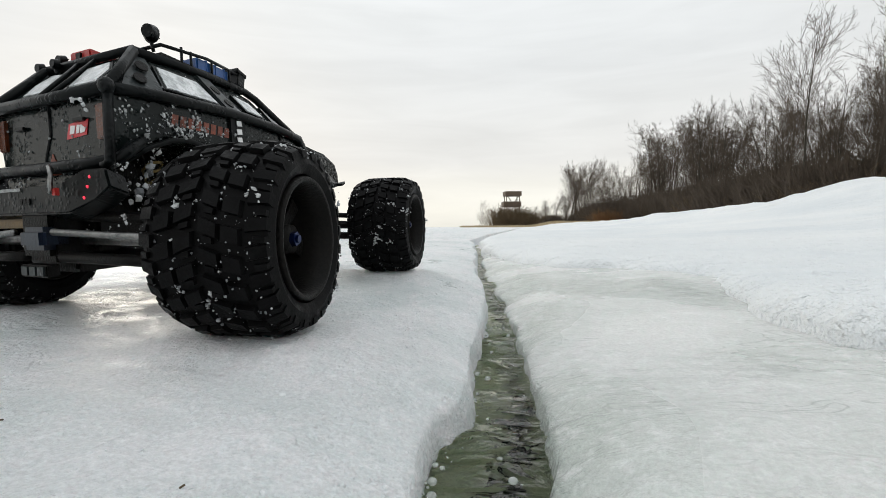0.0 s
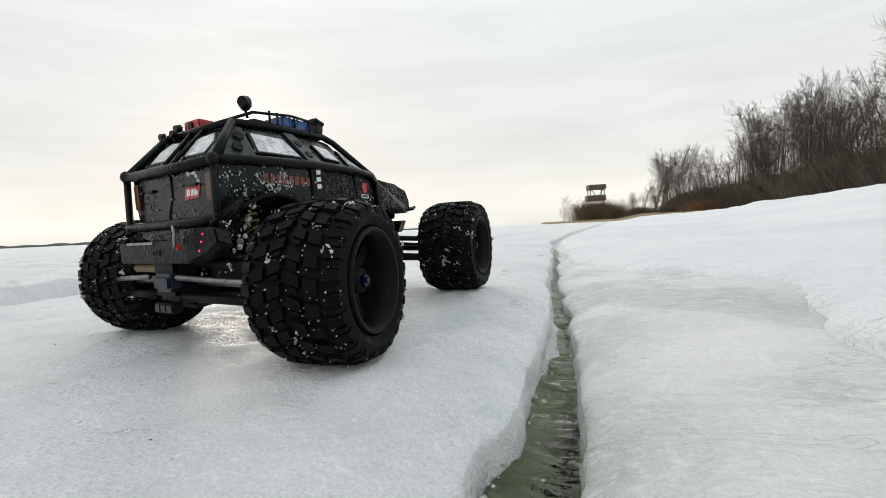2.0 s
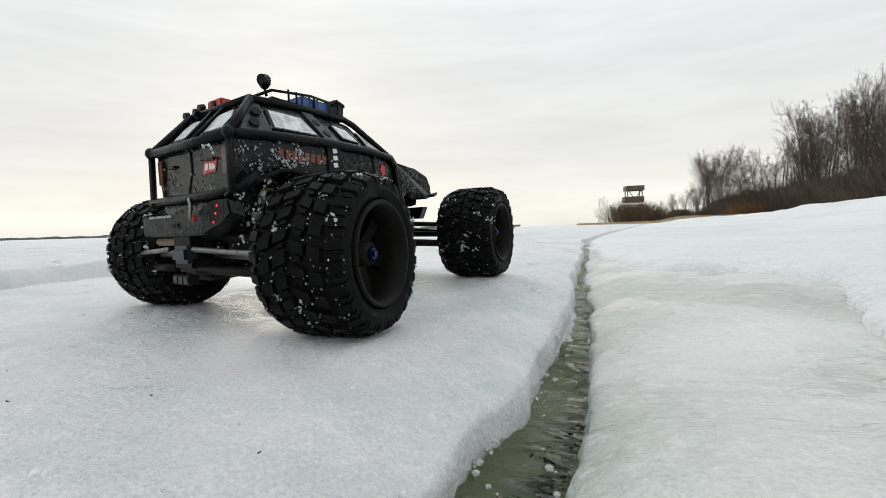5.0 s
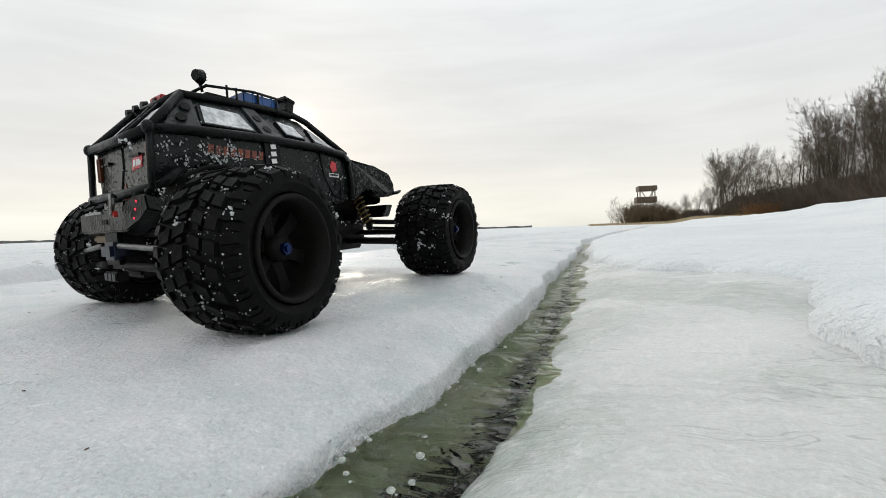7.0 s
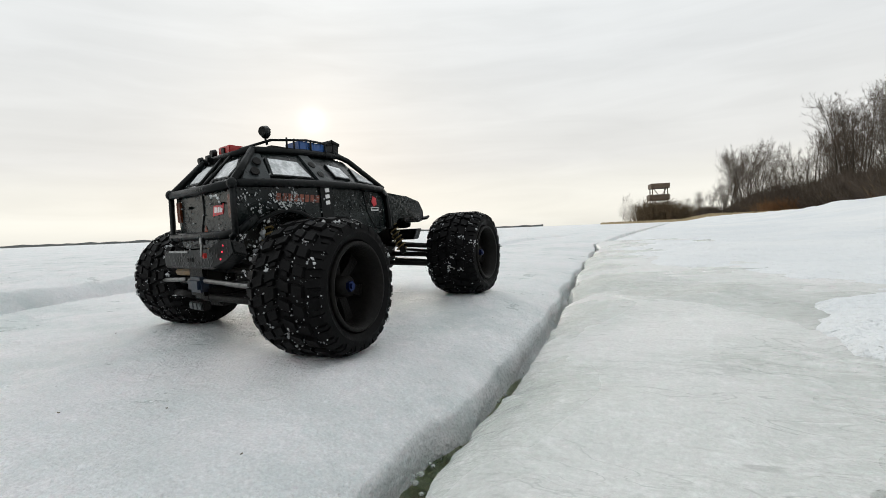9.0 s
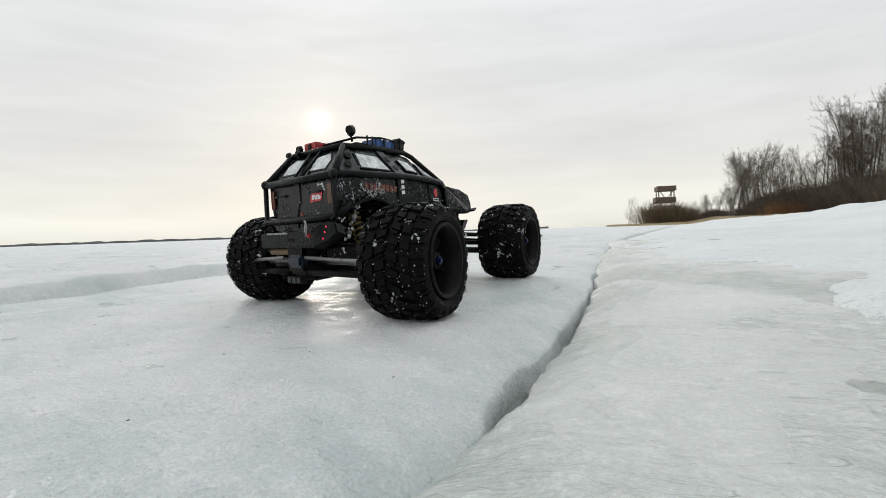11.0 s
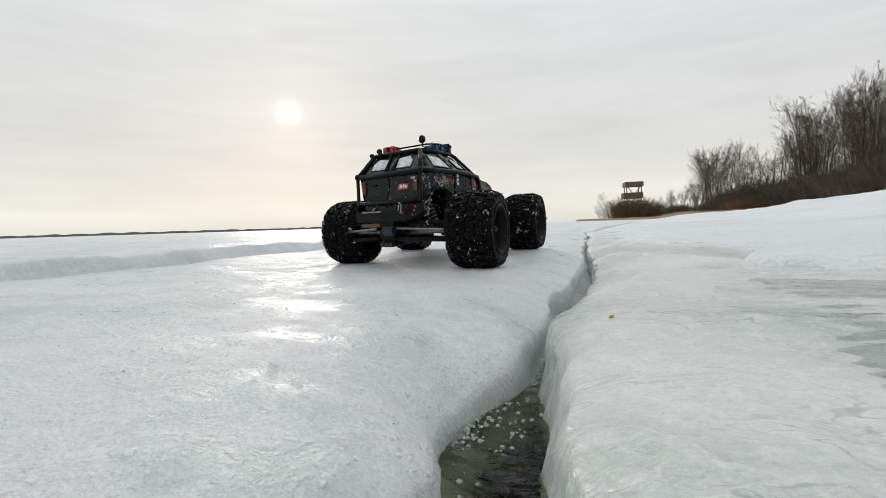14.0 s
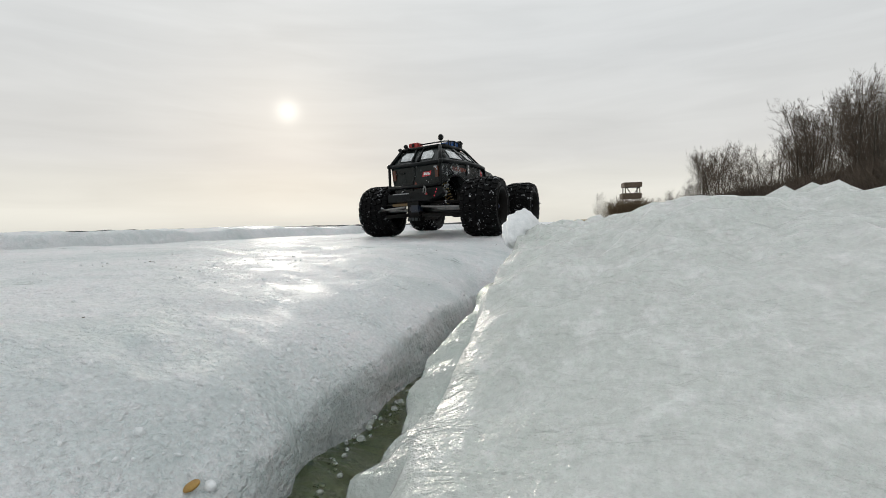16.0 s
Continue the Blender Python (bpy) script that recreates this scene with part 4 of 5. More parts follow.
def make_cage():
    w = lambda y, z, out=0.004: side_at(y, z, out)
    for s in (1, -1):
        f = lambda *pts: mirrored(pts, s)
        tube("waist_tube", f(w(-0.206, 0.186), w(-0.16, 0.187), w(-0.08, 0.187), w(0.0, 0.186), w(0.062, 0.183), w(0.078, 0.176)), 0.0048)
        tube("side_tube", f(w(0.078, 0.178), w(0.082, 0.150), w(0.080, 0.122)), 0.0042)
        tube("roof_tube", f(Vector((MID + 0.060, -0.160, 0.231)), Vector((MID + 0.060, -0.06, 0.237)), Vector((MID + 0.058, 0.015, 0.238)), Vector((MID + 0.062, 0.035, 0.232)), w(0.090, 0.186, 0.006)), 0.0044)
        tube("rear_corner_tube", f(Vector((MID + 0.081, -0.207, 0.187)), Vector((MID + 0.062, -0.162, 0.230))), 0.0050)
        tube("rear_post", f(Vector((MID + 0.082, -0.208, 0.187)), Vector((MID + 0.082, -0.210, 0.132)), Vector((MID + 0.076, -0.212, 0.128))), 0.0042)
        tube("inner_rear_tube", f(Vector((MID + 0.008, -0.206, 0.190)), Vector((MID + 0.012, -0.163, 0.229))), 0.0022)
        # plates at the rear quarter and the middle pillar; black discs paint two holes' dark
        for pts, holes in (
            ((w(-0.190, 0.193, 0.002), w(-0.155, 0.190, 0.002), w(-0.150, 0.226, 0.002), w(-0.164, 0.227, 0.002)), ((-0.171, 0.202), (-0.162, 0.215))),
            ((w(-0.078, 0.190, 0.003), w(-0.052, 0.190, 0.003), w(-0.062, 0.230, 0.003), w(-0.082, 0.230, 0.003)), ((-0.066, 0.202), (-0.070, 0.216))),
        ):
            p = f(*pts)
            plate = slab("gusset_plate", p if s > 0 else list(reversed(p)), 0.004, GREY_PLATE, "grey plate with two black discs for holes")
            for y, z in holes:
                c = f(w(y, z, 0.0036))[0]
                n = ((pts[1] - pts[0]).cross(pts[2] - pts[0])).normalized()
                n.x *= s
                bm = bmesh.new()
                bmesh.ops.create_cone(bm, cap_ends=True, segments=18, radius1=0.0062, radius2=0.0058, depth=0.001, matrix=Matrix.Translation(c) @ n.to_track_quat("Z", "Y").to_matrix().to_4x4())
                bit("hole_disc", bm, UNDER, "black disc standing in for a dark round hole", plate)
        p = f(w(-0.082, 0.122, 0.003), w(-0.060, 0.122, 0.003), w(-0.060, 0.186, 0.003), w(-0.084, 0.186, 0.003))
        post = slab("pillar_plate", p if s > 0 else list(reversed(p)), 0.003, TRIM)
        for k in range(3):
            z = 0.160 + 0.008 * k
            q = f(w(-0.075, z, 0.0042), w(-0.067, z + 0.001, 0.0042), w(-0.068, z + 0.006, 0.0042), w(-0.076, z + 0.005, 0.0042))
            slab("pillar_mark", q if s > 0 else list(reversed(q)), 0.0005, STICKER_WHITE, "white slanted mark", post)
    tube("rear_waist_tube", [Vector((MID + x, -0.209, 0.186)) for x in (-0.082, 0, 0.082)], 0.0050)
    tube("rear_lower_tube", [Vector((MID - 0.086, -0.210, 0.131)), Vector((MID + 0.062, -0.212, 0.131)), Vector((MID + 0.080, -0.200, 0.135)), Vector((MID + 0.088, -0.182, 0.150))], 0.0050)
    for s in (1, -1):
        bm = bmesh.new()
        bmesh.ops.create_icosphere(bm, subdivisions=2, radius=0.0068, matrix=Matrix.Translation((MID + s * 0.082, -0.209, 0.187)))
        bit("joint", bm, TRIM, smooth=True)
    tube("roof_cross_tube", [Vector((MID + x, -0.160, 0.232)) for x in (-0.06, 0.06)], 0.0040)
    tube("roof_cross_tube", [Vector((MID + x, 0.016, 0.239)) for x in (-0.058, 0.058)], 0.0040)


def make_rack():
    x0, x1 = MID - 0.050, MID + 0.062
    rail = bmesh.new()
    tube_in(rail, [Vector((x1, -0.128, 0.246)), Vector((x1, -0.06, 0.2535)), Vector((x1 - 0.002, 0.004, 0.2535))], 0.0017, 6)
    tube_in(rail, [Vector((x0, -0.128, 0.246)), Vector((x0, -0.06, 0.2535)), Vector((x0, 0.004, 0.2535))], 0.0017, 6)
    tube_in(rail, [Vector((x0, -0.128, 0.246)), Vector((x1, -0.128, 0.246))], 0.0017, 6)
    roof_rack = bit("roof_rack", rail, TRIM, "thin tubular roof rack", smooth=True)
    for y in (-0.100, -0.086, -0.052, -0.020):
        for x in (x0, x1):
            tube("rack_post", [Vector((x, y, 0.232)), Vector((x, y, 0.2525))], 0.0015, TRIM, "", roof_rack, 6)
    block("rack_floor", (x0, -0.128, 0.2365), (x1, 0.004, 0.2395), UNDER, "", roof_rack, 0.0)
    # boxes carried on the rack
    can = block("canister", (MID + 0.026, -0.074, 0.238), (MID + 0.060, -0.014, 0.252), BLUE, "blue plastic canister")
    block("cap", (MID + 0.030, -0.014, 0.241), (MID + 0.036, -0.009, 0.247), BLUE, "", can, 0.0006)
    for y in (-0.060, -0.044, -0.028):
        block("rib", (MID + 0.0255, y, 0.2385), (MID + 0.0605, y + 0.003, 0.2527), BLUE, "", can, 0.0006)
    tool = block("tool_box", (MID - 0.047, -0.146, 0.237), (MID - 0.016, -0.112, 0.2505), RED, "red plastic box")
    block("latch", (MID - 0.036, -0.148, 0.240), (MID - 0.028, -0.145, 0.248), TRIM, "", tool, 0.0005)
    # round lamps
    for x, y, z, r, turn in ((MID + 0.052, -0.132, 0.2575, 0.0085, 20), (MID - 0.056, -0.150, 0.243, 0.0065, 0), (MID - 0.068, -0.165, 0.2335, 0.0055, 0), (MID - 0.040, -0.168, 0.233, 0.005, 0)):
        bm = bmesh.new()
        m = pose(x, y, z, 90, 0, turn)
        bmesh.ops.create_cone(bm, cap_ends=True, segments=20, radius1=r, radius2=r * 0.7, depth=r * 1.1, matrix=m)
        lampbody = bit("round_lamp", bm, TRIM, "round black work lamp")
        bm = bmesh.new()
        bmesh.ops.create_uvsphere(bm, u_segments=16, v_segments=8, radius=r * 0.86, matrix=m @ pose(0, 0, -r * 0.35) @ Matrix.Diagonal((1, 1, 0.5, 1)))
        bit("lens", bm, LAMP_GLASS, "clouded lens", lampbody, True)
        bm = bmesh.new()
        for k in (-0.4, 0.0, 0.4):
            box(bm, (-r * 0.85, k * r - r * 0.05, -r * 0.86), (r * 0.85, k * r + r * 0.05, -r * 0.78), m)
        bit("guard", bm, TRIM, "", lampbody)
        tube("bracket", [Vector((x, y + r * 0.2, z - r * 0.9)), Vector((x, y + r * 0.5, z - r * 1.9))], 0.0018, TRIM, "", lampbody, 6)
    # square lamps at the front of the rack
    for x in (MID + 0.050, MID + 0.018, MID - 0.018, MID - 0.050):
        bm = bmesh.new()
        m = pose(x, 0.006, 0.248, -12, 0, 0)
        box(bm, (-0.012, -0.008, -0.008), (0.012, 0.006, 0.009), m)
        box(bm, (-0.013, -0.012, 0.006), (0.013, 0.008, 0.0105), m)
        sq = bit("square_lamp", bm, TRIM, "boxy black roof lamp", bevel=0.0008)
        bm = bmesh.new()
        box(bm, (-0.010, 0.006, -0.006), (0.010, 0.008, 0.006), m)
        bit("lens", bm, LAMP_GLASS, "", sq)


def make_bumper():
    # angular rear bumper
    outline = [(-0.082, 0.094), (0.050, 0.094), (0.078, 0.104), (0.094, 0.112), (0.090, 0.126), (0.066, 0.126), (0.044, 0.115), (-0.082, 0.115)]
    bumper = slab("rear_bumper", [Vector((MID + x, -0.226 + 0.10 * max(0, x - 0.05), z)) for x, z in outline], 0.020, TRIM, "angular black rear bumper", bevel=0.0015)
    for x0, x1, z in ((-0.062, -0.010, 0.1165),):
        slab("lettering_bar", [Vector((MID + x0, -0.2272, z - 0.004)), Vector((MID + x1, -0.2272, z - 0.004)), Vector((MID + x1, -0.2272, z - 0.0015)), Vector((MID + x0, -0.2272, z - 0.0015))], 0.0004, FADED, "thin pale line of letters", bumper)
    for k in range(3):
        slab("lettering_bar", [Vector((MID - 0.012 + 0.005 * k, -0.2270, 0.1015)), Vector((MID - 0.0085 + 0.005 * k, -0.2270, 0.1015)), Vector((MID - 0.0085 + 0.005 * k, -0.2270, 0.1065)), Vector((MID - 0.012 + 0.005 * k, -0.2270, 0.1065))], 0.0004, UNDER, "", bumper)
    hook_pts = [Vector((MID + 0.038, -0.228, 0.126)), Vector((MID + 0.040, -0.233, 0.1285)), Vector((MID + 0.045, -0.236, 0.127)), Vector((MID + 0.048, -0.237, 0.121)), Vector((MID + 0.047, -0.237, 0.113)), Vector((MID + 0.044, -0.236, 0.109))]
    tube("tow_hook", hook_pts, 0.0017, STEEL, "bare steel tow hook", bumper)
    tube("tow_hook_shank", [Vector((MID + 0.039, -0.231, 0.125)), Vector((MID + 0.037, -0.232, 0.113))], 0.0016, STEEL, "", bumper)
    block("hook_latch", (MID + 0.046, -0.236, 0.107), (MID + 0.050, -0.232, 0.1125), RED, "red latch", bumper, 0.0004)
    for x, z in ((0.074, 0.120), (0.071, 0.113), (0.067, 0.105)):
        bm = bmesh.new()
        bmesh.ops.create_icosphere(bm, subdivisions=2, radius=0.0013, matrix=Matrix.Translation((MID + x, -0.2255 + 0.1 * (x - 0.05), z)))
        bit("rear_led", bm, LED, "small glowing red lamp", bumper, True)
    tube("bumper_stay", [Vector((MID + 0.02, -0.21, 0.105)), Vector((MID + 0.02, -0.15, 0.095))], 0.006)
    tube("bumper_stay", [Vector((MID - 0.05, -0.21, 0.105)), Vector((MID - 0.05, -0.15, 0.095))], 0.006)
    # front bumper and fenders
    slab("front_bumper", [Vector((MID + x, 0.236, z)) for x, z in ((0.075, 0.098), (-0.075, 0.098), (-0.085, 0.118), (0.085, 0.118))], 0.022, TRIM, "black front bumper", bevel=0.0015)
    for s in (1, -1):
        side = [(0.086, 0.181), (0.150, 0.176), (0.204, 0.168), (0.220, 0.152), (0.222, 0.134), (0.200, 0.130), (0.180, 0.141), (0.122, 0.141), (0.100, 0.126), (0.086, 0.124)]
        p = mirrored([Vector((MID + 0.106 - 0.08 * max(0, y - 0.15), y, z)) for y, z in side], s)
        slab("front_fender", list(reversed(p)) if s > 0 else p, 0.034, PAINT, "flared black front fender", bevel=0.002)
        slab("fender_tip", mirrored([Vector((MID + 0.088, 0.205, 0.136)), Vector((MID + 0.108, 0.220, 0.138)), Vector((MID + 0.108, 0.232, 0.142)), Vector((MID + 0.088, 0.226, 0.139))], s), 0.004, TRIM)
        # arch liner over the rear wheel
        arch = [side_at(-0.19 + 0.11 * k / 6, 0.1215 + 0.034 * math.sin(math.pi * (0.12 + 0.80 * k / 6)), 0.002) for k in range(7)]
        tube("arch_lip", mirrored(arch, s), 0.0024, TRIM, "", None, 6)


def make_chassis():
    block("chassis", (MID - 0.034, -0.190, 0.062), (MID + 0.034, 0.195, 0.112), UNDER, "black wet chassis tub", bevel=0.004)
    block("skid_plate", (MID - 0.026, -0.205, 0.046), (MID + 0.026, -0.110, 0.062), UNDER, "", None, 0.003)
    block("skid_plate", (MID - 0.026, 0.11, 0.046), (MID + 0.026, 0.205, 0.062), UNDER, "", None, 0.003)
    for s in (1, -1):
        block("side_step", (MID + s * 0.060, -0.07, 0.078), (MID + s * 0.106, 0.07, 0.090), UNDER, "muddy black side step", None, 0.003)
        block("battery_tray", (MID + s * 0.034, -0.065, 0.080), (MID + s * 0.066, 0.06, 0.118), UNDER, "", None, 0.003)
    for y0 in (-0.195, 0.195):
        g = 1 if y0 > 0 else -1
        for s in (1, -1):
            hubx = s * (TRACK / 2 - 0.030)
            arm = bmesh.new()
            tube_in(arm, [Vector((MID + s * 0.024, y0 + g * 0.022, 0.060)), Vector((hubx, y0 + g * 0.004, 0.056))], 0.0045)
            tube_in(arm, [Vector((MID + s * 0.024, y0 - g * 0.034, 0.060)), Vector((hubx, y0 - g * 0.008, 0.056))], 0.0045)
            bit("lower_arm", arm, UNDER, "black suspension arm", smooth=True)
            tube("upper_arm", [Vector((MID + s * 0.028, y0 + g * 0.012, 0.092)), Vector((hubx, y0, 0.086))], 0.0036, UNDER)
            tube("upper_arm", [Vector((MID + s * 0.028, y0 - g * 0.022, 0.092)), Vector((hubx, y0 - g * 0.004, 0.086))], 0.0036, UNDER)
            tube("drive_shaft", [Vector((MID + s * 0.020, y0, 0.073)), Vector((hubx, y0, 0.0715))], 0.0044, STEEL if g < 0 else UNDER, "bright steel drive shaft" if g < 0 else "")
            tube("toe_link", [Vector((MID + s * 0.026, y0 + g * 0.030, 0.080)), Vector((hubx, y0 + g * 0.016, 0.074))], 0.0028, STEEL if g < 0 else UNDER)
            block("hub_carrier", (hubx - 0.010, y0 - 0.014, 0.048), (hubx + 0.010, y0 + 0.014, 0.094), UNDER, "", None, 0.003)
            # coil-over, leaning inwards
            a, b = Vector((MID + s * 0.088, y0 - g * 0.040, 0.078)), Vector((MID + s * 0.058, y0 - g * 0.046, 0.146))
            damper = tube("damper", [a, b], 0.0058, UNDER, "black damper")
            coil = bmesh.new()
            d = (b - a).normalized()
            u = d.orthogonal().normalized()
            v = d.cross(u)
            tube_in(coil, [a.lerp(b, 0.1 + 0.75 * k / 60) + (u * math.cos(k * 0.75) + v * math.sin(k * 0.75)) * 0.0095 for k in range(61)], 0.0014, 5)
            bit("spring", coil, SPRING, "yellow coil spring", damper, True)
        block("gearbox", (MID - 0.022, y0 - 0.028, 0.056), (MID + 0.022, y0 + 0.028, 0.100), UNDER, "", None, 0.005)
        block("shock_tower", (MID - 0.066, y0 - g * 0.050 - 0.003, 0.095), (MID + 0.066, y0 - g * 0.050 + 0.003, 0.148), UNDER, "black shock tower", None, 0.003)
    block("cover", (MID - 0.010, -0.232, 0.066), (MID + 0.022, -0.205, 0.084), NAVY, "small dark blue gearbox cover", None, 0.004)
    block("crossbar", (MID - 0.075, -0.216, 0.083), (MID + 0.010, -0.204, 0.091), BRASS, "muddy amber crossbar", None, 0.002)
    plate = block("name_plate", (MID - 0.020, -0.226, 0.044), (MID + 0.016, -0.214, 0.054), UNDER, "", None, 0.001)
    for k in range(3):
        block("raised_mark", (MID - 0.017 + 0.011 * k, -0.2275, 0.0455), (MID - 0.009 + 0.011 * k, -0.2255, 0.0525), GREY_PLATE, "", plate, 0.0)


def make_car_ice():
    rnd = random.Random(17)
    spots = []
    for _ in range(300):
        y, z = rnd.uniform(-0.20, 0.075), rnd.choice((rnd.gauss(0.166, 0.012), rnd.uniform(0.125, 0.225)))
        if rnd.random() < 0.45:
            y, z = rnd.gauss(-0.155, 0.035), rnd.gauss(0.164, 0.006)
        p = side_at(max(-0.203, min(0.08, y)), max(0.118, min(0.228, z)), 0.0015)
        spots.append(p)
    for _ in range(130):
        spots.append(rear_at(rnd.uniform(-1, 1), rnd.choice((rnd.gauss(0.190, 0.004), rnd.gauss(0.128, 0.006), rnd.uniform(0.118, 0.222))), 0.0015))
    for _ in range(160):
        spots.append(Vector((MID + rnd.gauss(0.06, 0.018), -0.205 + rnd.random() * 0.09, rnd.gauss(0.118, 0.014))))
    for _ in range(120):
        spots.append(Vector((MID + rnd.uniform(0.04, 0.13), rnd.uniform(-0.08, 0.09), rnd.gauss(0.091, 0.002))))
    tagged(bit("ice_crust", crumbs(rnd, spots, 0.0003, 0.0017), CRUMB, "grains and lumps of ice stuck to the body"), kind="stuff")
    clots = []
    for _ in range(30):
        c = side_at(rnd.gauss(-0.15, 0.03), rnd.gauss(0.166, 0.008), 0.001)
        clots += [c + Vector((rnd.gauss(0, 0.0012), rnd.gauss(0, 0.0035), rnd.gauss(0, 0.0025))) for _ in range(rnd.randint(4, 12))]
    for _ in range(26):
        c = Vector((MID + rnd.uniform(-0.07, 0.09), -0.21 + rnd.random() * 0.02, rnd.choice((rnd.gauss(0.128, 0.004), rnd.gauss(0.085, 0.006)))))
        clots += [c + Vector((rnd.gauss(0, 0.004), rnd.gauss(0, 0.002), rnd.gauss(0, 0.002))) for _ in range(rnd.randint(3, 9))]
    tagged(bit("slush_clots", crumbs(rnd, clots, 0.0006, 0.0024), CLOT, "clots of frozen slush on the body"), kind="stuff")
    # torn slush hanging in the rear arch
    lumps = [Vector((MID + 0.080 + 0.004 * rnd.random(), -0.19 + 0.030 * k / 14 + rnd.gauss(0, 0.002), 0.100 + 0.045 * k / 14 + rnd.gauss(0, 0.002))) for k in range(15)]
    bit("slush", crumbs(rnd, lumps, 0.002, 0.0055), CRUMB, "grey slush frozen in the wheel arch")


make_wheels()
make_body()
make_cage()
make_rack()
make_bumper()
make_chassis()
make_car_ice()

# ---------------------------------------------------------------- shore: trees, bushes, tower


def limb(verts, faces, a, b, ra, rb, sides=3):
    """A tapered stick from a to b."""
    d = (b - a)
    if d.length < 1e-6:
        return
    d.normalize()
    s = d.orthogonal().normalized()
    t = d.cross(s)
    base = len(verts)
    for p, r in ((a, ra), (b, rb)):
        for i in range(sides):
            w = 2 * math.pi * i / sides
            verts.append(p + (s * math.cos(w) + t * math.sin(w)) * r)
    for i in range(sides):
        j = (i + 1) % sides
        faces.append((base + i, base + j, base + sides + j, base + sides + i))


def bare_tree(seed, height, spread, stems=1, rise=0.7, limbs=26):
    """Trunk and crown of a leafless tree: limbs on the trunk, boughs on those, and fine twigs."""
    rnd = random.Random(seed)
    trunk, tf, crown, cf = [], [], [], []

    def off_way(way, lean):
        side = Matrix.Rotation(rnd.random() * 2 * math.pi, 3, way) @ way.orthogonal().normalized()
        return (way * math.cos(lean) + side * math.sin(lean)).normalized()

    def bend(way, much, lift=0.0):
        return (way + Vector((rnd.gauss(0, much), rnd.gauss(0, much), rnd.gauss(0, much) + lift))).normalized()

    def run(p, way, length, r, pieces, much, lift, verts, faces, sides=3):
        pts, r0 = [(p, way, r)], r
        for k in range(pieces):
            way = bend(way, much, lift)
            q = p + way * (length / pieces)
            r2 = max(r - (r0 * 0.9) / pieces, 0.006)
            limb(verts, faces, p, q, r, r2, sides)
            p, r = q, r2
            pts.append((p, way, r))
        return pts

    def at(pts, f):
        f *= len(pts) - 1
        i = min(int(f), len(pts) - 2)
        return pts[i][0].lerp(pts[i + 1][0], f - i), pts[i][1], pts[i][2]

    for s in range(stems):
        base = Vector((rnd.gauss(0, 0.35), rnd.gauss(0, 0.35), -0.3)) if stems > 1 else Vector((0, 0, -0.3))
        way = Vector((rnd.gauss(0, 0.06), rnd.gauss(0, 0.06), 1)).normalized()
        h = height * (1 if s == 0 else rnd.uniform(0.65, 0.95))
        spine = run(base, way, h, 0.0085 * h, 9, 0.05, 0.03, trunk, tf, 6)
        for _ in range(limbs if stems == 1 else limbs * 2 // 3):
            f = rnd.uniform(0.22, 0.97)
            p, w, r = at(spine, f)
            reach = h * spread * (0.44 * (1 - f) ** 0.6 + 0.13) * rnd.uniform(0.7, 1.1)
            a = run(p, off_way(w, rnd.uniform(0.55, 1.05)), reach, max(r * 0.30, 0.010), 4, 0.13, 0.16 * rise, crown, cf)
            for _ in range(rnd.randint(6, 9)):
                p2, w2, r2 = at(a, rnd.uniform(0.15, 1.0))
                b = run(p2, off_way(w2, rnd.uniform(0.3, 0.85)), reach * rnd.uniform(0.22, 0.45), max(r2 * 0.5, 0.008), 3, 0.16, 0.12 * rise, crown, cf)
                for _ in range(rnd.randint(3, 6)):
                    p3, w3, r3 = at(b, rnd.uniform(0.2, 1.0))
                    run(p3, off_way(w3, rnd.uniform(0.3, 0.8)), reach * rnd.uniform(0.10, 0.22), 0.007, 2, 0.15, 0.08 * rise, crown, cf)
    return trunk, tf, crown, cf


def tree_thing(name, seed, height, spread, label, **kw):
    trunk, tf, crown, cf = bare_tree(seed, height, spread, **kw)
    root = new(name)
    mesh_of("trunk", trunk, tf, BARK).parent = root
    mesh_of("crown", crown, cf, TWIG).parent = root
    return tagged(root, label, "tree", "bare trees on the shore")


def bush_thing(seed, width, height, mat, label):
    rnd = random.Random(seed)
    verts, faces = [], []
    for _ in range(230):
        p = Vector((rnd.gauss(0, width * 0.25), rnd.gauss(0, width * 0.2), 0))
        way = Vector((p.x / width * 0.9 + rnd.gauss(0, 0.22), p.y / width * 0.9 + rnd.gauss(0, 0.22), 1)).normalized()
        length = height * rnd.uniform(0.5, 1.0)
        for k in range(3):
            q = p + way * length / 3
            limb(verts, faces, p, q, 0.03 - 0.007 * k, 0.024 - 0.007 * k)
            for _ in range(3):
                w2 = (way + Vector((rnd.gauss(0, 0.5), rnd.gauss(0, 0.5), rnd.gauss(0, 0.3)))).normalized()
                e = p.lerp(q, rnd.random())
                limb(verts, faces, e, e + w2 * length * rnd.uniform(0.15, 0.35), 0.014, 0.008)
            way = (way + Vector((rnd.gauss(0, 0.15), rnd.gauss(0, 0.15), 0))).normalized()
            p = q
    root = new("bush")
    mesh_of("crown", verts, faces, mat).parent = root
    return tagged(root, label, "bush", "bare bushes on the shore")


def shore_point(az, dist):
    """A place on the shore by its bearing (degrees right of ahead) and distance."""
    a = radians(az)
    return 0.45 + dist * math.sin(a), -0.7 + dist * math.cos(a)


def shore_dist(az):
    return curve_at([(-9, 150), (-4, 135), (0, 122), (5, 104), (10, 84), (16, 64), (22, 50), (28, 41), (34, 35), (42, 30)], az)


def place(ob, az, dist, turn, size):
    x, y = shore_point(az, dist)
    ob.matrix_basis = pose(x, y, bank_height(x, y) - 0.05, 0, 0, turn) @ Matrix.Scale(size, 4)


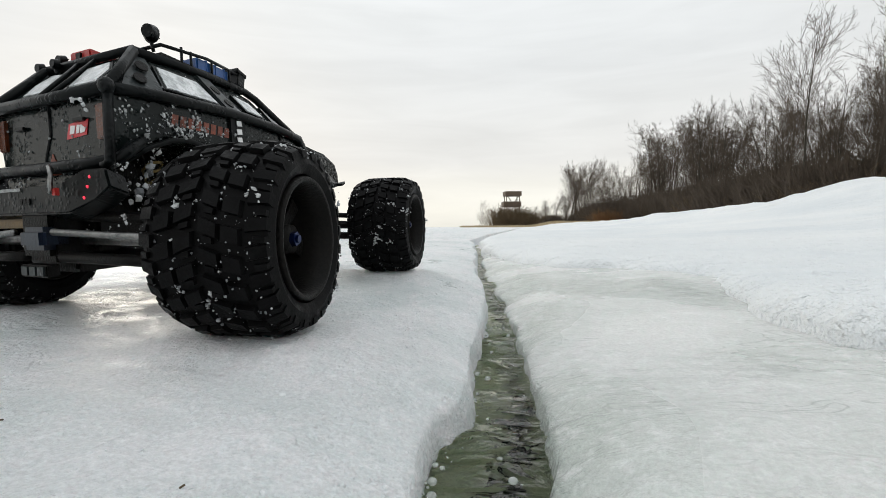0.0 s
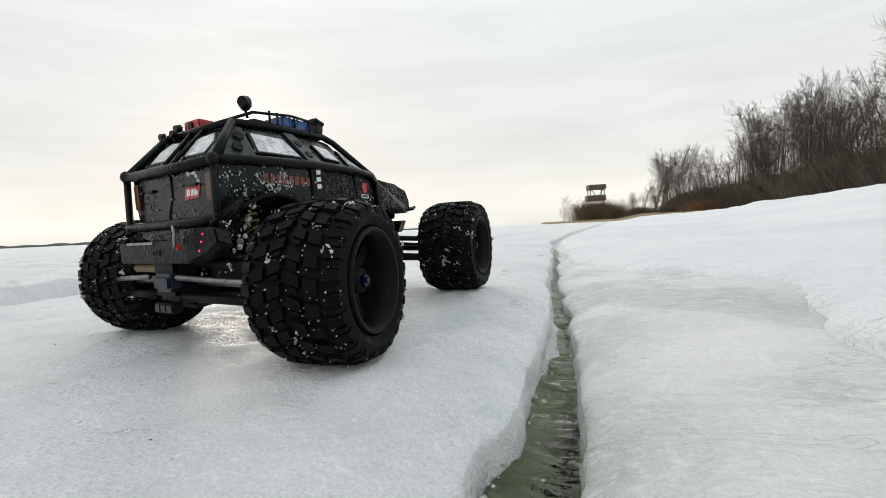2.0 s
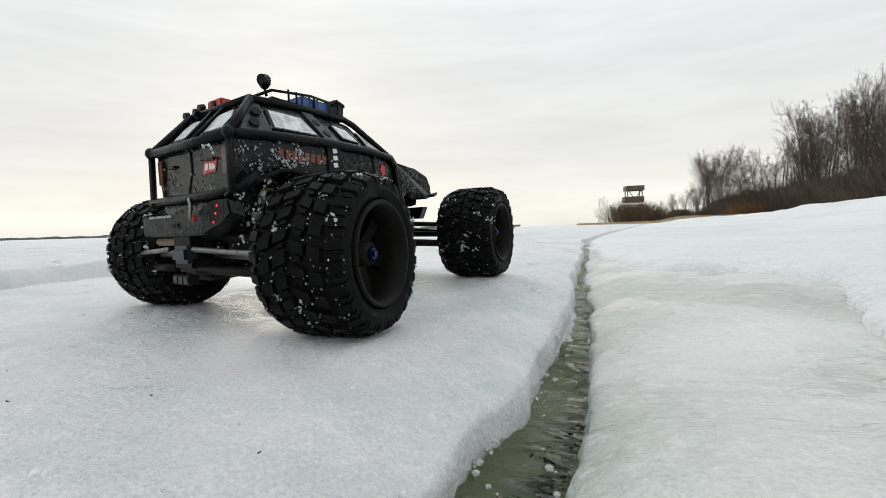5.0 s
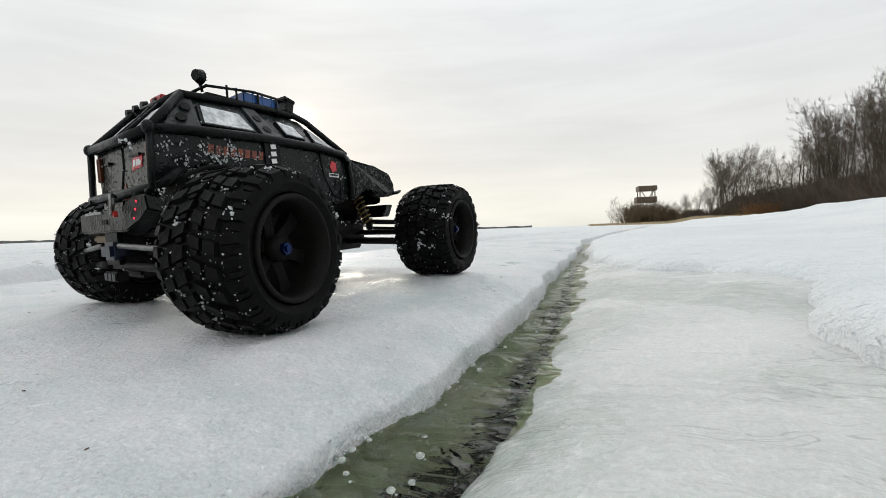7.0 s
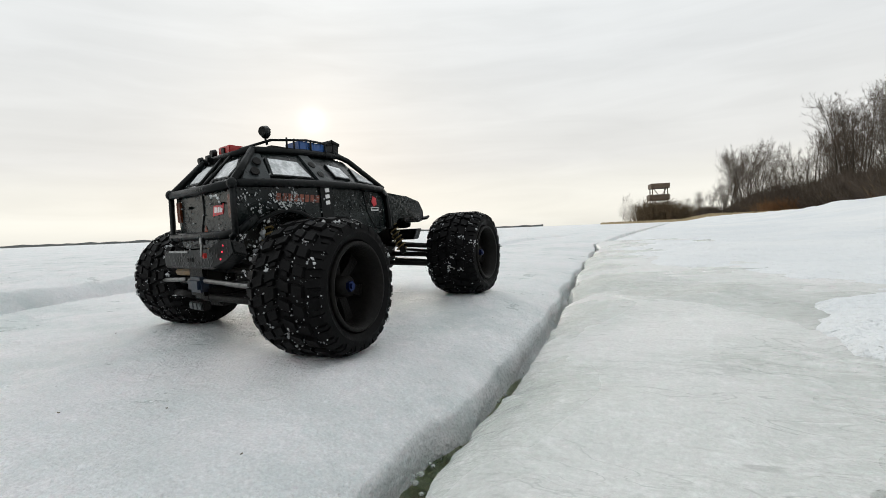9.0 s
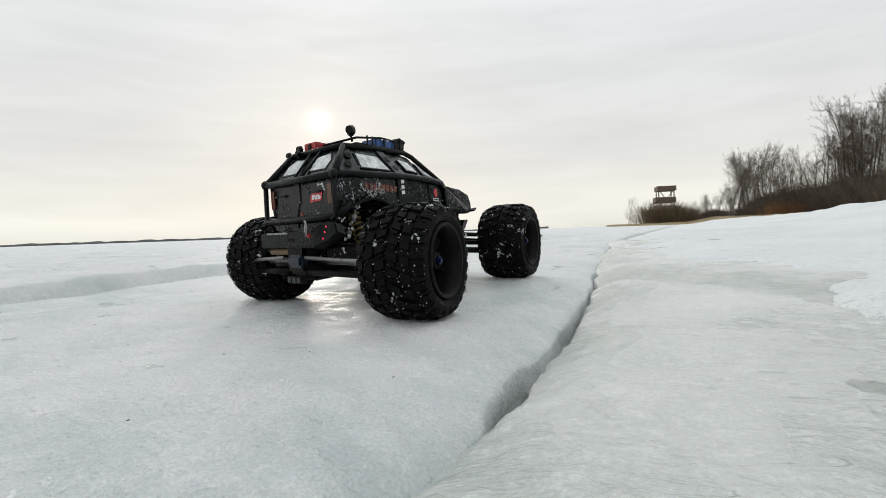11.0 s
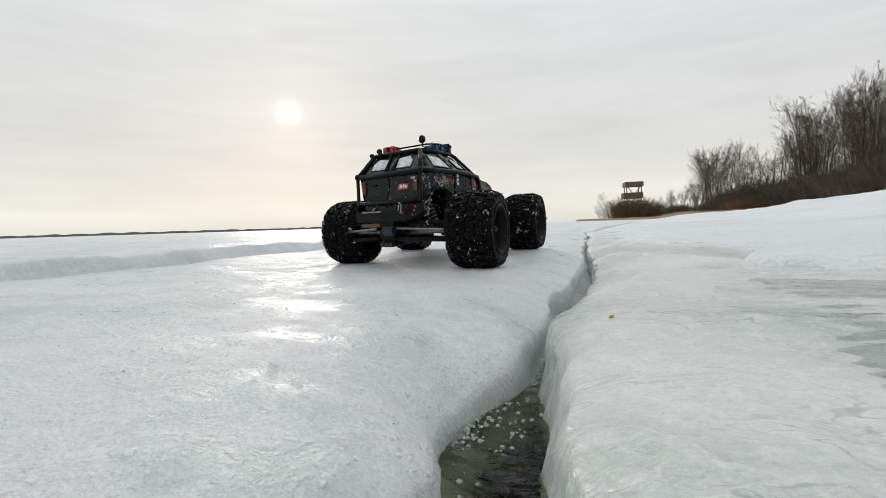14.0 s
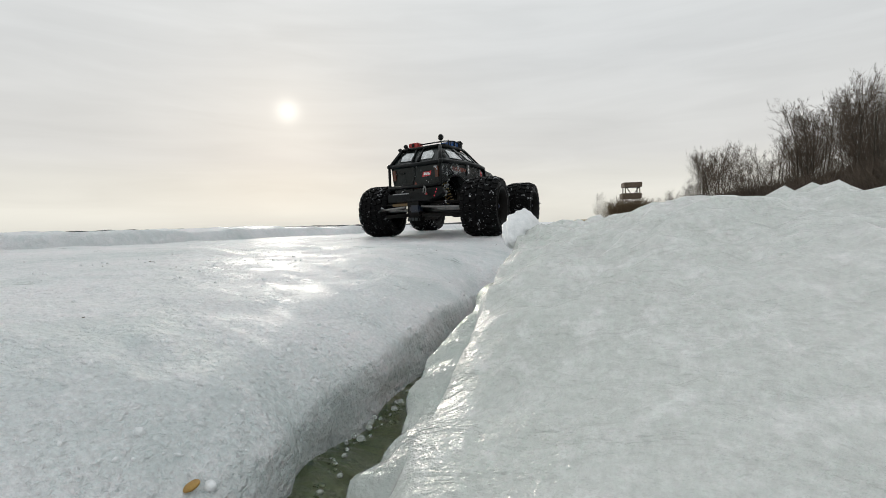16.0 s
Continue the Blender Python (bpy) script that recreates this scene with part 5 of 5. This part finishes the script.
def make_shore():
    rnd = random.Random(5)
    kinds = [
        tree_thing("tree", 1, 12.0, 0.85, "tall bare deciduous tree with a fine twiggy crown", rise=0.8, limbs=30),
        tree_thing("tree", 2, 12.0, 0.62, "slim bare birch-like tree with upswept branches", rise=1.2),
        tree_thing("tree", 3, 12.0, 0.80, "bare tree with a wide grey crown", rise=0.6, limbs=26),
        tree_thing("tree", 4, 12.0, 0.60, "bare tree with several dark stems", stems=3, rise=1.2),
        tree_thing("tree", 6, 12.0, 0.55, "slender bare tree among undergrowth", rise=1.3),
        tree_thing("tree", 8, 12.0, 0.72, "bare grey-brown tree with a ragged crown", rise=0.9, limbs=24),
    ]
    bushes = [
        bush_thing(11, 5.0, 3.2, BUSH, "dense leafless brown bush at the shore"),
        bush_thing(12, 4.0, 2.6, TWIG, "dark bare thicket under the trees"),
        bush_thing(13, 4.5, 2.4, RUST_BUSH, "rust-brown willow bush at the shore"),
    ]
    used = set()

    def put(pool, i, az, dist, size):
        ob = pool[i]
        if id(ob) in used:
            ob = copy_thing(pool[i], Matrix.Identity(4))
        used.add(id(ob))
        place(ob, az, dist, rnd.uniform(0, 360), size)

    # crown line: bearing and height in metres over distance
    def tall(az):
        return curve_at([(-3, 0.05), (2, 0.058), (4.4, 0.066), (5.2, 0.125), (6.5, 0.138), (8, 0.112), (10, 0.105), (12, 0.145), (14, 0.20), (17, 0.21), (20, 0.21), (24, 0.22), (40, 0.26)], az)

    # named single trees
    put(kinds, 2, -5.3, 140, 0.60)
    put(kinds, 0, 26.1, 41, 1.08)
    put(kinds, 2, 31.0, 37, 0.90)
    put(kinds, 3, 33.0, 36, 0.95)
    put(kinds, 1, 23.5, 47, 0.85)
    for _ in range(175):
        az = rnd.uniform(1.0, 40)
        d = shore_dist(az) * rnd.uniform(1.0, 1.35)
        size = tall(az) * d / 12.0 * rnd.uniform(0.6, 1.0)
        put(kinds, rnd.choice((0, 1, 1, 2, 3, 3, 4, 4, 5)), az, d, size)
    for _ in range(115):
        az = rnd.uniform(-1.0, 40)
        d = shore_dist(az) * rnd.uniform(0.93, 1.12)
        put(bushes, rnd.choice((0, 1, 1)), az, d, rnd.uniform(0.6, 1.1) * curve_at([(-4, 0.7), (3, 0.8), (8, 1.0), (40, 0.9)], az))
    for _ in range(165):
        az = rnd.uniform(7.0, 30)
        d = shore_dist(az) * rnd.uniform(1.0, 1.2)
        put(bushes, 1, az, d, rnd.uniform(0.8, 1.75))
    for az in (8.6, 9.1, 9.5, 17.0):
        put(bushes, 2, az, shore_dist(az) * 0.9, rnd.uniform(0.6, 0.9))
    for az, s in ((-2.9, 1.35), (-2.3, 1.5), (-1.7, 1.5), (-1.0, 1.4), (-0.2, 1.3), (0.6, 1.2)):
        put(bushes, 0, az, 116, s)


def make_tower():
    root = new("watchtower")
    x, y = shore_point(-1.6, 121)
    root.matrix_basis = pose(x, y, bank_height(x, y) - 0.2, 0, 0, 12) @ Matrix.Diagonal((0.82, 0.82, 0.90, 1))

    def bits(name, *boxes, label=""):
        bm = bmesh.new()
        for lo, hi in boxes:
            box(bm, lo, hi)
        return part(name, bm, TOWER_WOOD, root, label)

    for sx in (-1, 1):
        for sy in (-1, 1):
            bits("post", ((sx * 1.9 - 0.12, sy * 1.9 - 0.12, 0), (sx * 1.9 + 0.12, sy * 1.9 + 0.12, 9.2)))
    bits("platform", ((-2.7, -2.4, 5.6), (2.3, 2.4, 5.85)))
    bits("railing", ((-2.7, -2.45, 5.85), (2.3, -2.35, 7.0)), ((-2.75, -2.4, 5.85), (-2.65, 2.4, 7.0)), ((2.2, -2.4, 5.85), (2.3, 2.4, 7.0)), label="boarded railing")
    bits("roof", ((-2.3, -2.5, 8.55), (2.4, 2.5, 9.7)), label="boxy boarded roof")
    bits("lower_platform", ((-2.2, -2.1, 2.8), (2.2, 2.1, 3.0)))
    for s in (-1, 1):
        bm = bmesh.new()
        box(bm, (-0.09, -0.09, -1.75), (0.09, 0.09, 1.75), pose(s * 1.2, -1.95, 7.9, 0, s * 38, 0))
        part("brace", bm, TOWER_WOOD, root)
        bm = bmesh.new()
        box(bm, (-0.09, -0.09, -2.6), (0.09, 0.09, 2.6), pose(0, -1.95, 3.2, 0, s * 38, 0))
        part("brace", bm, TOWER_WOOD, root)
    return tagged(root, "brown wooden watchtower with a roofed platform behind bushes", "watchtower")


def make_far_shore():
    rnd = random.Random(9)
    verts, faces = [], []
    for i in range(140):
        a = radians(-100 + i * 0.62)
        h = 7 + 5 * rnd.random()
        for z in (-2, h):
            verts.append((2600 * math.sin(a), 2600 * math.cos(a), z))
        if i:
            b = 2 * i
            faces.append((b - 2, b, b + 1, b - 1))
    ob = mesh_of("backdrop", verts, faces, FAR_SHORE)
    tagged(ob, "thin dark line of the far shore", "far shore", kind="structure")


def make_grass():
    rnd = random.Random(21)
    verts, faces = [], []
    for _ in range(9000):
        az = rnd.uniform(-7.5, 13)
        d = shore_dist(az) * rnd.uniform(0.74, 0.98)
        x, y = shore_point(az, d)
        z = bank_height(x, y) - 0.05
        a = Vector((x, y, z))
        b = a + Vector((rnd.gauss(0, 0.15), rnd.gauss(0, 0.15), rnd.uniform(0.15, 0.5)))
        limb(verts, faces, a, b, 0.10, 0.03)
    ob = mesh_of("shore_grass", verts, faces, REEDS)
    tagged(ob, "flattened dry tan grass along the shore", "grass", kind="stuff")


make_shore()
make_tower()
make_far_shore()
make_grass()

# ---------------------------------------------------------------- what moves


def motions():
    # the floe lifts with the swell and stays high; the water rises and falls in the crack
    def low(k, drift=0.0):
        """The floe at rest (k = 1) dips towards the crack; lifted (k = 0) it lies flat."""
        return pose(0.022 * k + drift, 0, -0.043 * k, 0, -2.75 * k, 0)

    lift = lambda z, drift=0.0: pose(drift, 0, z)
    # drift values are set to line the floe's edge up in the camera's view
    walk(floe, [(0, low(1.0, -0.014)), (1.5, low(0.85, -0.016)), (2.5, low(0.95, -0.012)), (3.5, low(1.05, -0.020)), (4.2, low(0.95, -0.024)), (6.5, low(1.12)), (7.3, low(1.0)), (7.7, low(0.6, 0.008)), (8.1, low(0.25, 0.012)), (8.6, lift(0.007, 0.004)),
                (9.5, lift(0.010)), (11.7, lift(0.006, -0.022)), (12.0, lift(0.006, -0.020)), (12.5, lift(0.005, -0.009)), (13.0, lift(0.004)), (14.0, lift(0.002)), (14.9, lift(0.001)), (15.0, pose(0, 0, 0.002, -0.1)),
                (15.5, pose(0, 0, 0.004, -0.75)), (16, pose(0, 0, 0.005, -1.35))])
    walk(water, [(0, pose(0, 0, -0.050)), (1.5, pose(0, 0.015, -0.058)), (3.0, pose(0, 0.0, -0.046)), (4.2, pose(0, 0.02, -0.055)), (6.5, pose(0, 0.0, -0.042)), (7.5, pose(0, 0.02, -0.044)), (8.5, pose(0, 0.0, -0.055)),
                 (9.5, pose(0, 0.02, -0.060)), (12.0, pose(0, 0.0, -0.075)), (13.5, pose(0, 0.025, -0.075)), (15, pose(0, 0.0, -0.080)), (16, pose(0, 0.02, -0.078))])


motions()
